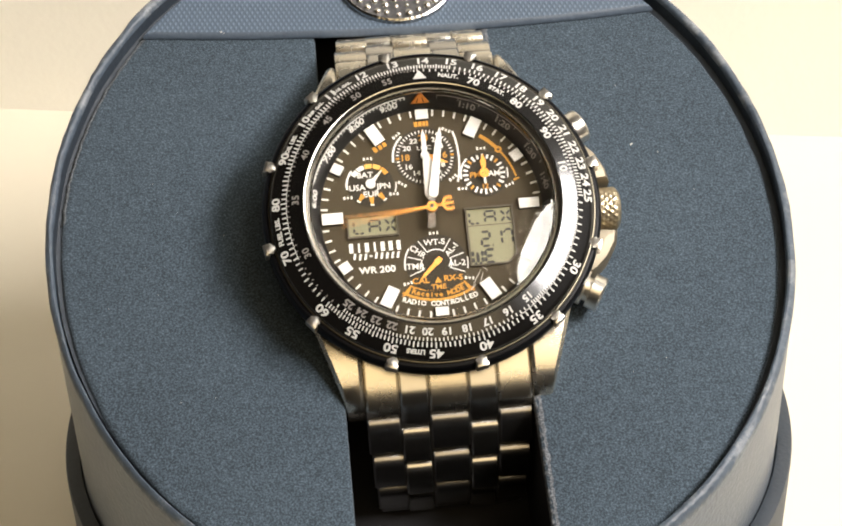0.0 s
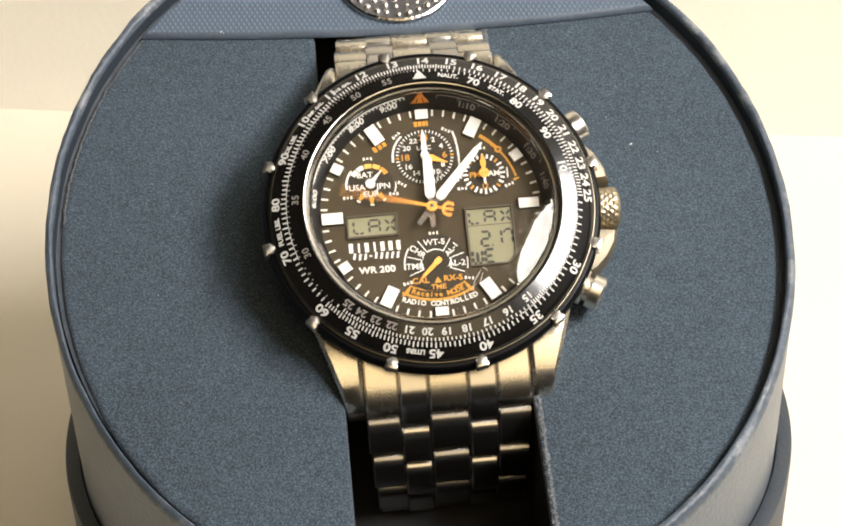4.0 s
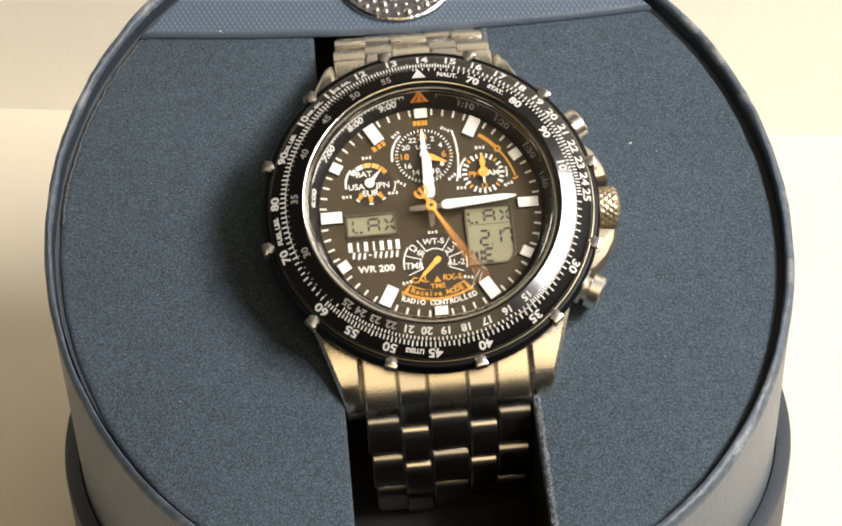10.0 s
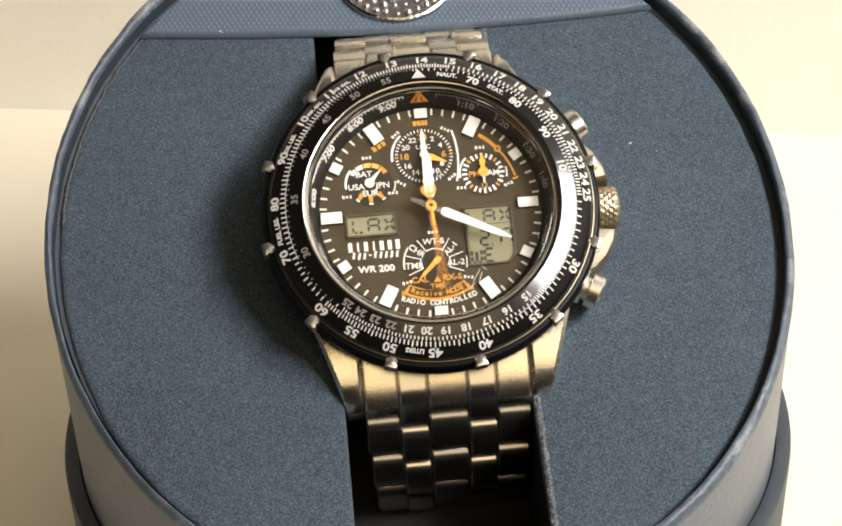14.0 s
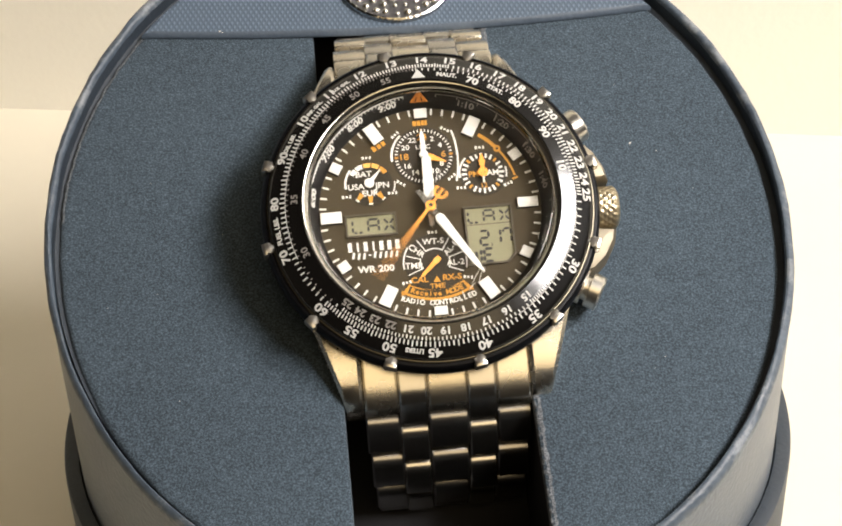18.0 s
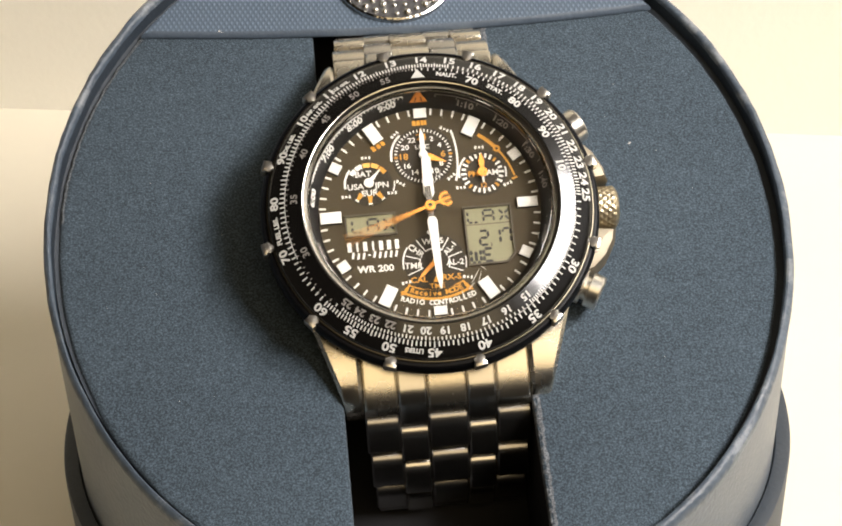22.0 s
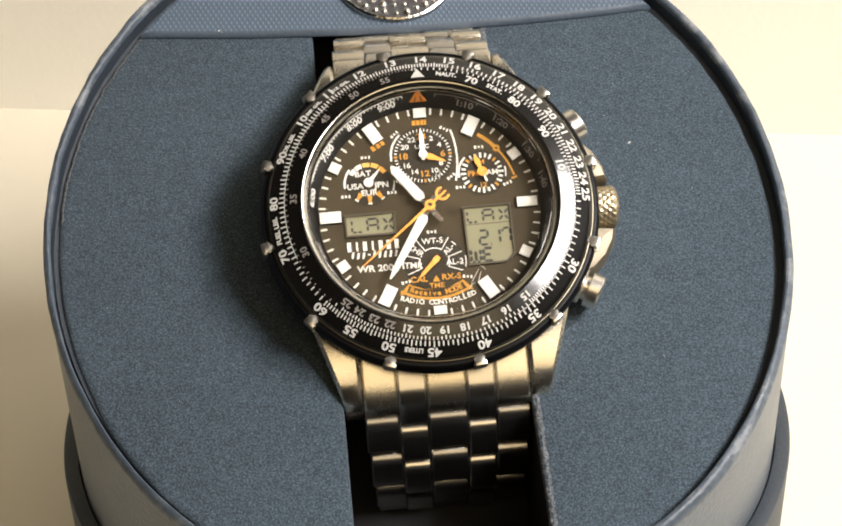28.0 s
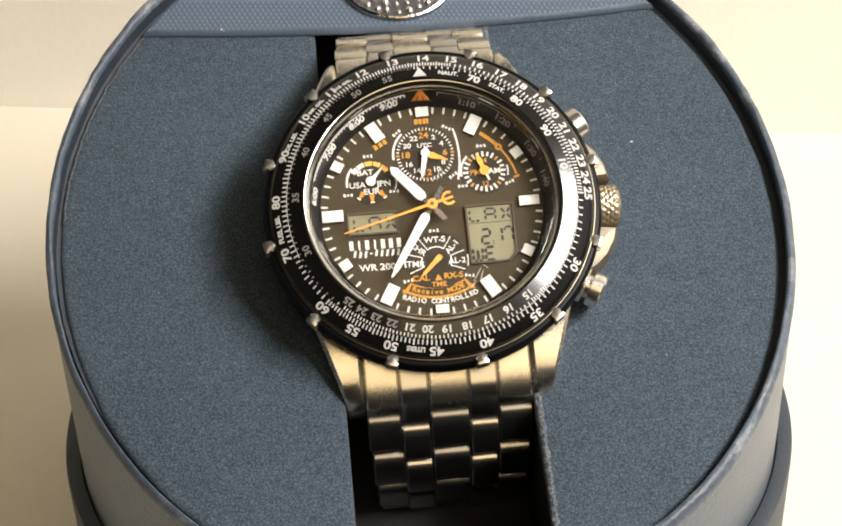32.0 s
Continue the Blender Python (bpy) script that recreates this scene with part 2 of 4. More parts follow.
def lettering(text, size, material, parent, m, name="lettering", thick=0.02, bold=0.0, squeeze=1.0):
    """Words in the built-in font, size in mm, centred on the pose m."""
    cu = bpy.data.curves.new(name, "FONT")
    cu.body, cu.size, cu.align_x, cu.align_y = text, size, "CENTER", "CENTER"
    cu.resolution_u, cu.extrude, cu.offset = 3, thick, bold
    tmp = bpy.data.objects.new(name, cu)
    me = bpy.data.meshes.new_from_object(tmp)
    bpy.data.objects.remove(tmp)
    me.transform(MM @ Matrix.Diagonal((squeeze, 1, 1, 1)))
    me.materials.clear()
    me.materials.append(material)
    ob = new(name, me)
    ob.parent, ob.matrix_basis = parent, m
    return ob


def thing(name, label, category, m=None, group=""):
    ob = new(name)
    ob.empty_display_size = 0.01
    if m is not None:
        ob.matrix_basis = m
    return tagged(ob, label, category, group)


# ---- the setting ----
TABLE = -65.0
bm = block(2000, 320, 30, 2, 0, 30, TABLE - 30)
tagged(part("table_top", bm, M_TABLE, smooth=0), "white laminate table top set against the wall", "table", kind="structure")
# Wall behind the table: cream kept low, dark above so the bezel mirrors black.
bm = block(2600, 20, 340, 1, 0, 10, TABLE)
tagged(part("wall_panel", bm, M_WALL, m=pose(-0.0015, 0.1322, 0, 0, 0, -7.4), smooth=0), "cream painted wall panel behind the table, kept low for dark reflections", "wall", kind="structure")
bm = block(2600, 20, 2330, 0, 0, 33, TABLE - 820)
tagged(part("wall_north", bm, M_ROOM, m=pose(-0.0015, 0.1322, 0, 0, 0, -7.4), smooth=0), "unseen upper wall, dark in colour for the unlit room", "wall", kind="structure")
for nm, w, d, x, y in (("wall_west", 20, 2600, -1010, -900), ("wall_east", 20, 2600, 1010, -900), ("wall_south", 2400, 20, 0, -1800)):
    tagged(part(nm, block(w, d, 2330, 0, x, y, TABLE - 820), M_ROOM, smooth=0), "unseen room wall, dark in colour for the unlit room", "wall", kind="structure")
tagged(part("floor", block(2400, 2700, 20, 0, 0, -750, TABLE - 820), M_ROOM, smooth=0), "unseen floor, dark in colour for the unlit room", "floor", kind="structure")
tagged(part("ceiling", block(2400, 2700, 20, 0, 0, -750, TABLE + 1500), M_ROOM, smooth=0), "unseen ceiling, dark in colour for the unlit room", "ceiling", kind="structure")

# ---- the round box ----
R_BOX, R_IN, R_LIP, Z_LIP = 53.0, 51.75, 55.5, -35.8
SX, SY, Z_PAD = -0.0412, 0.4556, -2.24


def slant(x, y, up=0.0):
    """A point of the box's sloping top plane, raised by up."""
    return (x, y, SX * x + SY * y + up)


box = thing("watch_box", "round blue paper-covered watch box with a slanting worn rim", "box", at(0, 0, 0))


def tube_loops(profile, seg=220, rough=0.0, thin=False):
    """Rings, a little out of round, whose heights follow the slanting plane; where flat is true the height is level instead.
    thin: the paper edge is worn thinner on one side."""
    loops = []
    for r, z, flat in profile:
        loop = []
        for i in range(seg):
            a = math.tau * i / seg
            k = rough * noise.noise((9 * math.cos(a), 9 * math.sin(a), r)) + 0.6 * rough * noise.noise((31 * math.cos(a), 31 * math.sin(a), z))
            rise = k
            k += 0.3 * math.exp(-((math.degrees(a) - 136) / 24) ** 2)
            k += 0.45 * max(0.0, R_BOX - 0.2 - r) * max(0.0, math.cos(a - radians(226))) ** 3 if thin else 0
            x, y = (r + k) * math.cos(a), (r + k) * math.sin(a)
            loop.append((x, y, z) if flat else slant(x, y, z + rise))
        loops.append(loop)
    return loops


part("wall", loft(tube_loops([(R_BOX - 0.1, TABLE + 2, True), (R_BOX, -40, True), (R_BOX, -1.6, False)])), M_PAPER, box)
part("rim", loft(tube_loops([(R_BOX + 0.02, -1.7, False), (R_BOX + 0.12, -1.1, False), (R_BOX + 0.02, -0.45, False), (R_BOX - 0.4, -0.06, False),
                             (R_BOX - 0.75, 0.02, False), (R_BOX - 1.05, -0.12, False), (R_IN + 0.03, -0.45, False), (R_IN, -0.9, False)], rough=0.13, thin=True)),
     M_EDGE, box, "scuffed blue paper rim with pale worn spots")
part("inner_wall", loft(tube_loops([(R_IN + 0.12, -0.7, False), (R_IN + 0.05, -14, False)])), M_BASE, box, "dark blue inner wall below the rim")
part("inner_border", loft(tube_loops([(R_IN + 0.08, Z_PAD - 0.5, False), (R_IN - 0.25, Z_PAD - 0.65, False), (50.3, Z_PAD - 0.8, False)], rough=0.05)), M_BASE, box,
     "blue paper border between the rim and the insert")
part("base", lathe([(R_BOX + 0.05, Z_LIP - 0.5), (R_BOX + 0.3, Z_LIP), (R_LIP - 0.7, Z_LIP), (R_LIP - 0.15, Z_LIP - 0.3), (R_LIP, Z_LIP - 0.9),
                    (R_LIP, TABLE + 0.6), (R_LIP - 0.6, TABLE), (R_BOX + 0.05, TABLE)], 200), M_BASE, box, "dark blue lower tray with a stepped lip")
part("inner_floor", disc(R_IN + 0.5, TABLE + 2, TABLE + 4, 96), M_BLACK, box, "black floor inside the box")

# the padded insert with its slot
PHI = radians(4.35)
S0, S1 = -12.94, 12.55


def slot_point(u, v):
    """Slot coordinates: u across, v towards the back."""
    return u * math.cos(PHI) - v * math.sin(PHI), u * math.sin(PHI) + v * math.cos(PHI)


def slot_outline(grow=0.0, n=6):
    u0, u1, v0, v1, r = S0 - grow, S1 + grow, -45.0 - grow, 38.0 + grow, 1.6 + grow
    out = []
    for cu, cv, a0 in ((u1 - r, v1 - r, 0), (u0 + r, v1 - r, 90), (u0 + r, v0 + r, 180), (u1 - r, v0 + r, 270)):
        out += [(cu + r * math.cos(radians(a0 + 90 * i / n)), cv + r * math.sin(radians(a0 + 90 * i / n))) for i in range(n + 1)]
    pts = []
    for a, b in zip(out, out[1:] + out[:1]):
        k = max(1, int(math.dist(a, b) / 3))
        pts += [(a[0] + (b[0] - a[0]) * i / k, a[1] + (b[1] - a[1]) * i / k) for i in range(k)]
    return [slot_point(*p) for p in pts]


R_PAD = 51.05
bm = bmesh.new()


def pad_circle(r, up, seg=200):
    out = []
    for i in range(seg):
        c, sn = math.cos(math.tau * i / seg), math.sin(math.tau * i / seg)
        k = r + (0.16 * noise.noise((14 * c, 14 * sn, 3)) + 0.12 * noise.noise((37 * c, 37 * sn, 5)) if r > 49.8 else 0)
        out.append(slant(k * c - 0.16, k * sn + 0.02, Z_PAD + up))
    return out


outer = [pad_circle(R_PAD, -9), pad_circle(R_PAD, -0.9), pad_circle(R_PAD - 0.12, -0.4), pad_circle(R_PAD - 0.45, -0.1), pad_circle(R_PAD - 1.1, 0)]
hole = [[slant(x, y, Z_PAD + up) for x, y in slot_outline(g)] for g, up in ((0, -1.9), (0, -0.8), (0.12, -0.35), (0.45, -0.08), (1.0, 0))]
loft(outer, bm=bm)
loft(hole, bm=bm)
bm.verts.ensure_lookup_table()
n_o, n_h = len(outer[0]), len(hole[0])
top_o = [bm.verts[4 * n_o + i] for i in range(n_o)]
top_h = [bm.verts[5 * n_o + 4 * n_h + i] for i in range(n_h)]
edges = [bm.edges.get((v[i], v[(i + 1) % len(v)])) for v in (top_o, top_h) for i in range(len(v))]
bmesh.ops.triangle_fill(bm, use_beauty=True, use_dissolve=False, edges=edges)
part("padded_insert", bm, M_PAD, box, "blue-grey suede insert with a long slot")
# Near-black inner faces of the slot, from just under the suede down.
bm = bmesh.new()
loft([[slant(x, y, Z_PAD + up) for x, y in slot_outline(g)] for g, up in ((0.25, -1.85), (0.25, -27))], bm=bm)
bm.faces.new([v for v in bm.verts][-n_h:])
part("slot_inside", bm, M_BLACK, box, "black inner faces of the slot")

# frayed nap on one slot edge, colour raised where it faces off the light
bm = bmesh.new()
rows = []
for j in range(170):
    v = -44.2 + 81.5 * j / 169
    row = []
    for g, up in ((0.95, 0.03), (0.5, -0.04), (0.14, -0.3), (-0.04, -0.8), (-0.02, -1.7)):
        k = 0.22 * noise.noise((v * 1.7, g * 5, 1.0)) + 0.12 * noise.noise((v * 5.0, g * 5, 4.0))
        row.append(bm.verts.new(slant(*slot_point(S1 + g + (k if g > 0.1 else 0.3 * k), v), Z_PAD + up)))
    rows.append(row)
for ra, rb in zip(rows, rows[1:]):
    for i in range(4):
        bm.faces.new((ra[i], rb[i], rb[i + 1], ra[i + 1]))
part("frayed_edge", bm, M_NAP, box, "frayed pale nap along the slot")

# a ragged cut edge of the suede, paler, along part of its rim
bm = bmesh.new()
rows = []
for j in range(241):
    a = radians(104 + 76 * j / 240)
    c, sn = math.cos(a), math.sin(a)
    k = 0.18 * noise.noise((30 * c, 30 * sn, 9)) + 0.14 * noise.noise((90 * c, 90 * sn, 2))
    rows.append([bm.verts.new(slant((R_PAD - 0.42 + g + k * e) * c - 0.16, (R_PAD - 0.42 + g + k * e) * sn + 0.02, Z_PAD + up)) for g, up, e in
                 ((-0.05, 0.02, 1), (0.1, 0.05, 1), (0.34, -0.12, 1), (0.46, -0.5, 0.5))])
for ra, rb in zip(rows, rows[1:]):
    for i in range(3):
        bm.faces.new((ra[i], rb[i], rb[i + 1], ra[i + 1]))
part("cut_edge", bm, M_CUT, box, "ragged pale cut edge of the suede")

# the leatherette flap with its medallion at the back
flap = thing("box_flap", "stamped blue leatherette flap lying at the back of the box", "flap")
CH0, CH1 = Vector((-41.4, 29.9)), Vector((36.9, 35.1))


def flap_outline(inset=0.0, r=50.95):
    """A front edge that bows out a little, and a round back edge."""
    d = (CH1 - CH0).normalized()
    nrm = Vector((-d.y, d.x))
    r -= inset
    front = []
    for i in range(41):
        u = i / 40
        p = CH0 + (CH1 - CH0) * u + nrm * (inset - 1.7 * (1 - (2 * u - 1) ** 2))
        if p.length > r:
            p = p.normalized() * r
        front.append(p)
    t0, t1 = math.atan2(front[0].y, front[0].x), math.atan2(front[-1].y, front[-1].x)
    return [tuple(p) for p in front] + [(r * math.cos(t1 + (t0 - t1) * i / 41), r * math.sin(t1 + (t0 - t1) * i / 41)) for i in range(1, 41)]


loops = [[slant(x, y, Z_PAD + up) for x, y in flap_outline(g)] for g, up in ((0.4, 0.05), (0.4, 1.0), (0.48, 1.05), (0.66, 1.06))]
part("panel", loft(loops, caps=True), M_WEAVE, flap)
loops = [[slant(x, y, Z_PAD + up) for x, y in flap_outline(g)] for g, up in ((0.3, 0.12), (0.05, 0.14), (0.0, 0.28), (0.05, 0.55), (0.17, 0.84), (0.33, 1.02), (0.41, 1.05), (0.43, 0.1))]
part("edge_band", loft(loops), M_BAND, flap, "smooth turned edge of the flap")
MED = Vector(slant(-2.6, 40.3, Z_PAD + 1.03)) / 1000
NORMAL = Vector((-SX, -SY, 1)).normalized()
TILT = NORMAL.to_track_quat("Z", "Y").to_matrix().to_4x4()
med = thing("medallion", "round silver medallion with raised beads on the flap", "medallion", Matrix.Translation(MED) @ TILT)
part("plate", disc(9.2, 0, 0.35, 96, 0.15), M_PLATE, med, "dark stamped ground")
part("border", lathe([(8.75, 0.3), (8.8, 0.7), (9.05, 0.9), (9.35, 0.75), (9.45, 0.0), (8.75, 0.0)], 96), M_FOIL, med)
bead_mesh = None
random.seed(3)
for ring, count, size in ((7.75, 30, 0.62), (6.3, 23, 0.7), (4.9, 18, 0.7), (3.5, 12, 0.8), (2.1, 7, 0.8), (0.7, 3, 0.7)):
    for i in range(count):
        a = 360 * (i + 0.3 * ring) / count
        x, y = polar(ring, a)
        if bead_mesh is None:
            bm = bmesh.new()
            bmesh.ops.create_icosphere(bm, subdivisions=2, radius=0.55)
            ob = part("bead", bm, M_SILVER, med, m=at(x, y, 0.35))
            bead_mesh = ob.data
        else:
            share("bead", bead_mesh, med, at(x + random.uniform(-0.2, 0.2), y + random.uniform(-0.2, 0.2), 0.3) @ Matrix.Scale(random.uniform(0.75, 1.35), 4))

# stray fibres on the pad
random.seed(7)
bm = bmesh.new()
for i in range(46):
    x, y = random.uniform(-44, 44), random.uniform(-40, 26)
    if i == 0:
        x, y = 31.4, 12.7
    if math.hypot(x, y) > 46 or abs(x) < 26 and i:
        continue
    k, a = (0.2, 0.5) if i == 0 else (random.uniform(0.03, 0.09), random.uniform(0, math.pi))
    c, sn = math.cos(a), math.sin(a)
    q = [bm.verts.new(slant(x + k * c - 0.5 * k * sn * e, y + k * sn + 0.5 * k * c * e, Z_PAD + 0.08)) for e in (-1, 1)]
    q += [bm.verts.new(slant(x - k * c - 0.5 * k * sn * e, y - k * sn + 0.5 * k * c * e, Z_PAD + 0.08)) for e in (1, -1)]
    bm.faces.new(q)
# Glint on the flap's front edge, painted as two pale flecks.
for x, y, k in ((-29.4, 30.2, 0.2), (-29.0, 30.0, 0.1)):
    bm.faces.new([bm.verts.new(slant(x + k * c, y + k * sn, Z_PAD + 1.12)) for c, sn in ((1, 0), (0.2, 0.9), (-0.9, 0.3), (-0.3, -0.8))])
tagged(part("lint", bm, M_LUME, smooth=0), "tiny pale lint specks on the suede insert, and a painted glint on the flap edge", "lint", kind="stuff")

# ---- the watch ----
WX, WY, WZ = Vector((0.99736, 0.07138, 0.01297)), Vector((-0.06556, 0.81018, 0.58250)), Vector((0.03107, -0.58182, 0.81273))
WATCH = Matrix.Translation((0.00148, -0.00706, 0.00476)) @ Matrix((WX, WY, WZ)).transposed().to_4x4()
watch = thing("wristwatch", "steel pilot's wristwatch with a black slide-rule bezel and taupe dial", "watch", WATCH)

# case
case = part("case", lathe([(0.5, -8.6), (18.0, -8.6), (19.6, -8.0), (20.6, -6.5), (21.3, -4.5), (21.6, -2.0), (21.3, -0.9), (16.0, -0.9), (16.0, -1.5),
                           (0.5, -1.5)], 144), M_STEEL, watch, "brushed steel case")


def shoulder(y):
    """Height of the case's shoulder: falls away towards the bracelet."""
    k = max(0.0, (abs(y) - 15.0) / 12.6)
    return -1.1 - 3.3 * k ** 2.5


def kinked(y, bend, soft, s0=0.22, s1=0.78, y0=18.0, z0=-1.2):
    """Height of an end link: slopes gently, then bends down at |y| = bend."""
    def run(u):
        return soft * math.log(1 + math.exp((u - bend) / soft))
    return z0 - s0 * (y - y0) - (s1 - s0) * (run(y) - run(y0)) - 0.1 * max(0.0, y - 25.2) ** 2


def shoulder_piece(xa, xb, ya, yb, sy, lower=0.0, depth=4.2, n=10, bev=0.3, bend=None):
    """A piece between x limits (given at both ends) that follows the shoulder from |y| = ya to yb."""
    bm = bmesh.new()
    rows = []
    for i in range(n + 1):
        k = i / n
        y = ya + (yb - ya) * k
        x0, x1 = xa[0] + (xa[1] - xa[0]) * k, xb[0] + (xb[1] - xb[0]) * k
        z = (kinked(y, *bend) if bend else shoulder(y)) - lower
        e = bev
        if i == n:
            z -= bev
        rows.append([(x0, sy * y, z - depth), (x0, sy * y, z - e), (x0 + e * (1 if x1 > x0 else -1), sy * y, z),
                     (x1 - e * (1 if x1 > x0 else -1), sy * y, z), (x1, sy * y, z - e), (x1, sy * y, z - depth)])
    rows.append([(p[0], sy * (yb + 0.35), p[2] - (0.9 if 0 < j < 5 else 0)) for j, p in enumerate(rows[-1])])
    return loft(rows, caps=True, bm=bm)


SEAT = at(0, 0.39, -0.42)        # the case's lugs and links sit a little below and behind the dial's centre
for sy in (-1, 1):
    for sx in (-1, 1):
        part("lug", shoulder_piece((sx * 11.45, sx * 11.45), (sx * (18.9 if sx < 0 else 19.1), sx * ((13.8 if sx < 0 else 14.1) if sy < 0 else 12.5)), 10.5, 26.2 if sy < 0 else 24.2, sy, depth=4.6, bev=0.5), M_STEEL, watch, m=SEAT)
COLS = ((-11.3, -6.75, 0), (-6.65, -2.75, 1), (-2.65, 2.65, 0), (2.75, 6.65, 1), (6.75, 11.3, 0))
for sy in (-1, 1):
    for x0, x1, narrow in COLS:
        part("end_link", shoulder_piece((x0, x0), (x1, x1), 18.0, (26.9 if sy < 0 else 25.2) + 1.3 * narrow, sy, lower=0.25, depth=3.4, bev=0.28, n=26, bend=(24.9, 0.3) if narrow else (25.2, 0.9)),
             M_POLISH if narrow else M_STEEL, watch, "polished end link" if narrow else "", m=SEAT)

# bracelet links, dropping into the slot on both sides
PITCH, THICK = 6.8, 2.9


def link_mesh(w, sy):
    if sy > 0:
        prof = [(0.0, -0.8), (0.2, -0.4), (0.7, -0.1), (1.5, 0.06), (2.6, 0.06), (3.6, -0.1), (4.5, -0.42), (5.3, -0.9), (5.8, -1.4), (6.02, -1.9), (6.02, -THICK), (0.0, -THICK)]
    else:
        prof = [(0.0, -1.25), (0.13, -0.95), (0.3, -0.67), (0.52, -0.42), (0.8, -0.22), (1.15, -0.06), (1.6, 0.04), (2.2, 0.08), (3.2, 0.1), (4.2, 0.08), (5.2, 0.0), (5.7, -0.1), (5.92, -0.35), (6.02, -0.8), (6.02, -THICK + 0.4), (5.7, -THICK),
            (0.4, -THICK), (0.0, -THICK + 0.4)]
    c = 0.22 if sy < 0 else 0.06
    rows = [[(x, y, z - dz) for y, z in prof] for x, dz in ((-w / 2, c), (-w / 2 + 0.22, 0), (w / 2 - 0.22, 0), (w / 2, c))]
    return loft(rows, caps=True)


link_meshes = {}


def bracelet(sy, turns, y, z):
    for i, a in enumerate(turns):
        ca, sa = math.cos(radians(a)), math.sin(radians(a))
        for x0, x1, narrow in COLS:
            w = round(x1 - x0, 2)
            narrower = 1 - 0.034 * i
            off = 1.9 if narrow else 0.0
            m = SEAT @ at((x0 + x1) / 2 * narrower, sy * (y + off * ca), z - off * sa, 0, 0, 0 if sy > 0 else 180) @ pose(0, 0, 0, -a, 0, 0) @ Matrix.Diagonal((narrower, 1, 1, 1))
            key = (w, narrow, sy)
            if key not in link_meshes:
                ob = part("link", link_mesh(w, sy), M_POLISH if narrow else M_SHADED_LINK if sy < 0 else M_STEEL, watch, "polished narrow link" if narrow else "", m, smooth=24)
                link_meshes[key] = ob.data
            else:
                ob = share("link", link_meshes[key], watch, m)
                if narrow:
                    ob["label"] = "polished narrow link"
        y, z = y + PITCH * ca, z - PITCH * sa


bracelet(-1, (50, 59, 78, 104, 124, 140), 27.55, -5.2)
bracelet(1, (44, 56, 78, 100, 115, 130), 25.9, -4.5)

# bezel
bezel = part("bezel", lathe([(17.1, 2.4), (22.3, 2.6), (22.7, 2.5), (23.0, 2.1), (23.2, 1.3), (23.2, 0.6), (23.05, 0.0), (22.6, -0.35), (21.0, -0.6), (17.1, -0.6)], 180),
             M_BEZEL, watch, "black rotating bezel with steel studs")
part("insert", lathe([(17.58, 3.2), (17.6, 4.97), (17.8, 4.909), (19.5, 4.389), (19.6, 4.358), (19.64, 4.341), (19.74, 4.295), (21.3, 3.584), (21.6, 3.44), (21.85, 3.25), (22.0, 3.0), (22.05, 2.7), (22.05, 2.4), (17.58, 2.4)], 180), M_INSERT, bezel,
     "glossy black insert with white slide-rule scales")
part("edge_line", lathe([(22.05, 2.5), (22.06, 2.96), (22.19, 2.93), (22.32, 2.45)], 180), M_LINE, bezel, "thin pale edge line")
stud_mesh = None
for i in range(12):
    a = 19.0 + 30 * i
    x, y = polar(22.6, a)
    m = at(x, y, 1.25, 0, 0, -a)
    if stud_mesh is None:
        bm = prism([(-0.42, -0.9), (0.42, -0.9), (0.45, 0.1), (0.9, 0.4), (0.85, 1.0), (-0.85, 1.0), (-0.9, 0.4), (-0.45, 0.1)], 0, 1.75, 0.35)
        ob = part("stud", bm, M_STUD, bezel, m=m)
        stud_mesh = ob.data
    else:
        share("stud", stud_mesh, bezel, m)


def on_insert(r, a, up=0.03):
    """A place on the insert's cone, its tops pointing outwards."""
    x, y = polar(r, a)
    z = 4.97 - (r - 17.6) * 0.306 if r < 19.62 else 4.35 - (r - 19.62) * 0.456
    return at(x, y, z + up, 0, 0, -a) @ pose(0, 0, 0, -(17 if r < 19.62 else 24.5), 0, 0)


def outer_scale(v):
    return 309.1 + 360 * math.log10(v / 10)


def inner_scale(v):
    return 360 * math.log10(v / 6) - 0.6


for v in (10, 11, 12, 13, 14, 15, 16, 17, 18, 19, 20, 21, 22, 23, 24, 25, 30, 35, 40, 45, 50, 55, 60, 70, 80, 90):
    lettering(str(v), 1.6, M_PRINT, bezel, on_insert(21.08, outer_scale(v)), "numeral", bold=0.05, squeeze=1.2)
for v in (7, 8, 9, 10):
    lettering(str(v * 10 if v < 10 else 10), 1.55, M_PRINT, bezel, on_insert(18.38, inner_scale(v)), "numeral", bold=0.05, squeeze=1.15)
for v in (15, 16, 17, 18, 19, 20, 21, 22, 23, 24, 25):
    lettering(str(v), 1.35, M_PRINT if v < 22 else M_GREY, bezel, on_insert(18.38, inner_scale(v / 10) % 360), "numeral", bold=0.045, squeeze=1.1)
for v in (30, 35, 40, 45, 50, 55):
    lettering(str(v), 1.35, M_GREY, bezel, on_insert(18.4, inner_scale(v / 10)), "numeral", bold=0.02, squeeze=1.1)
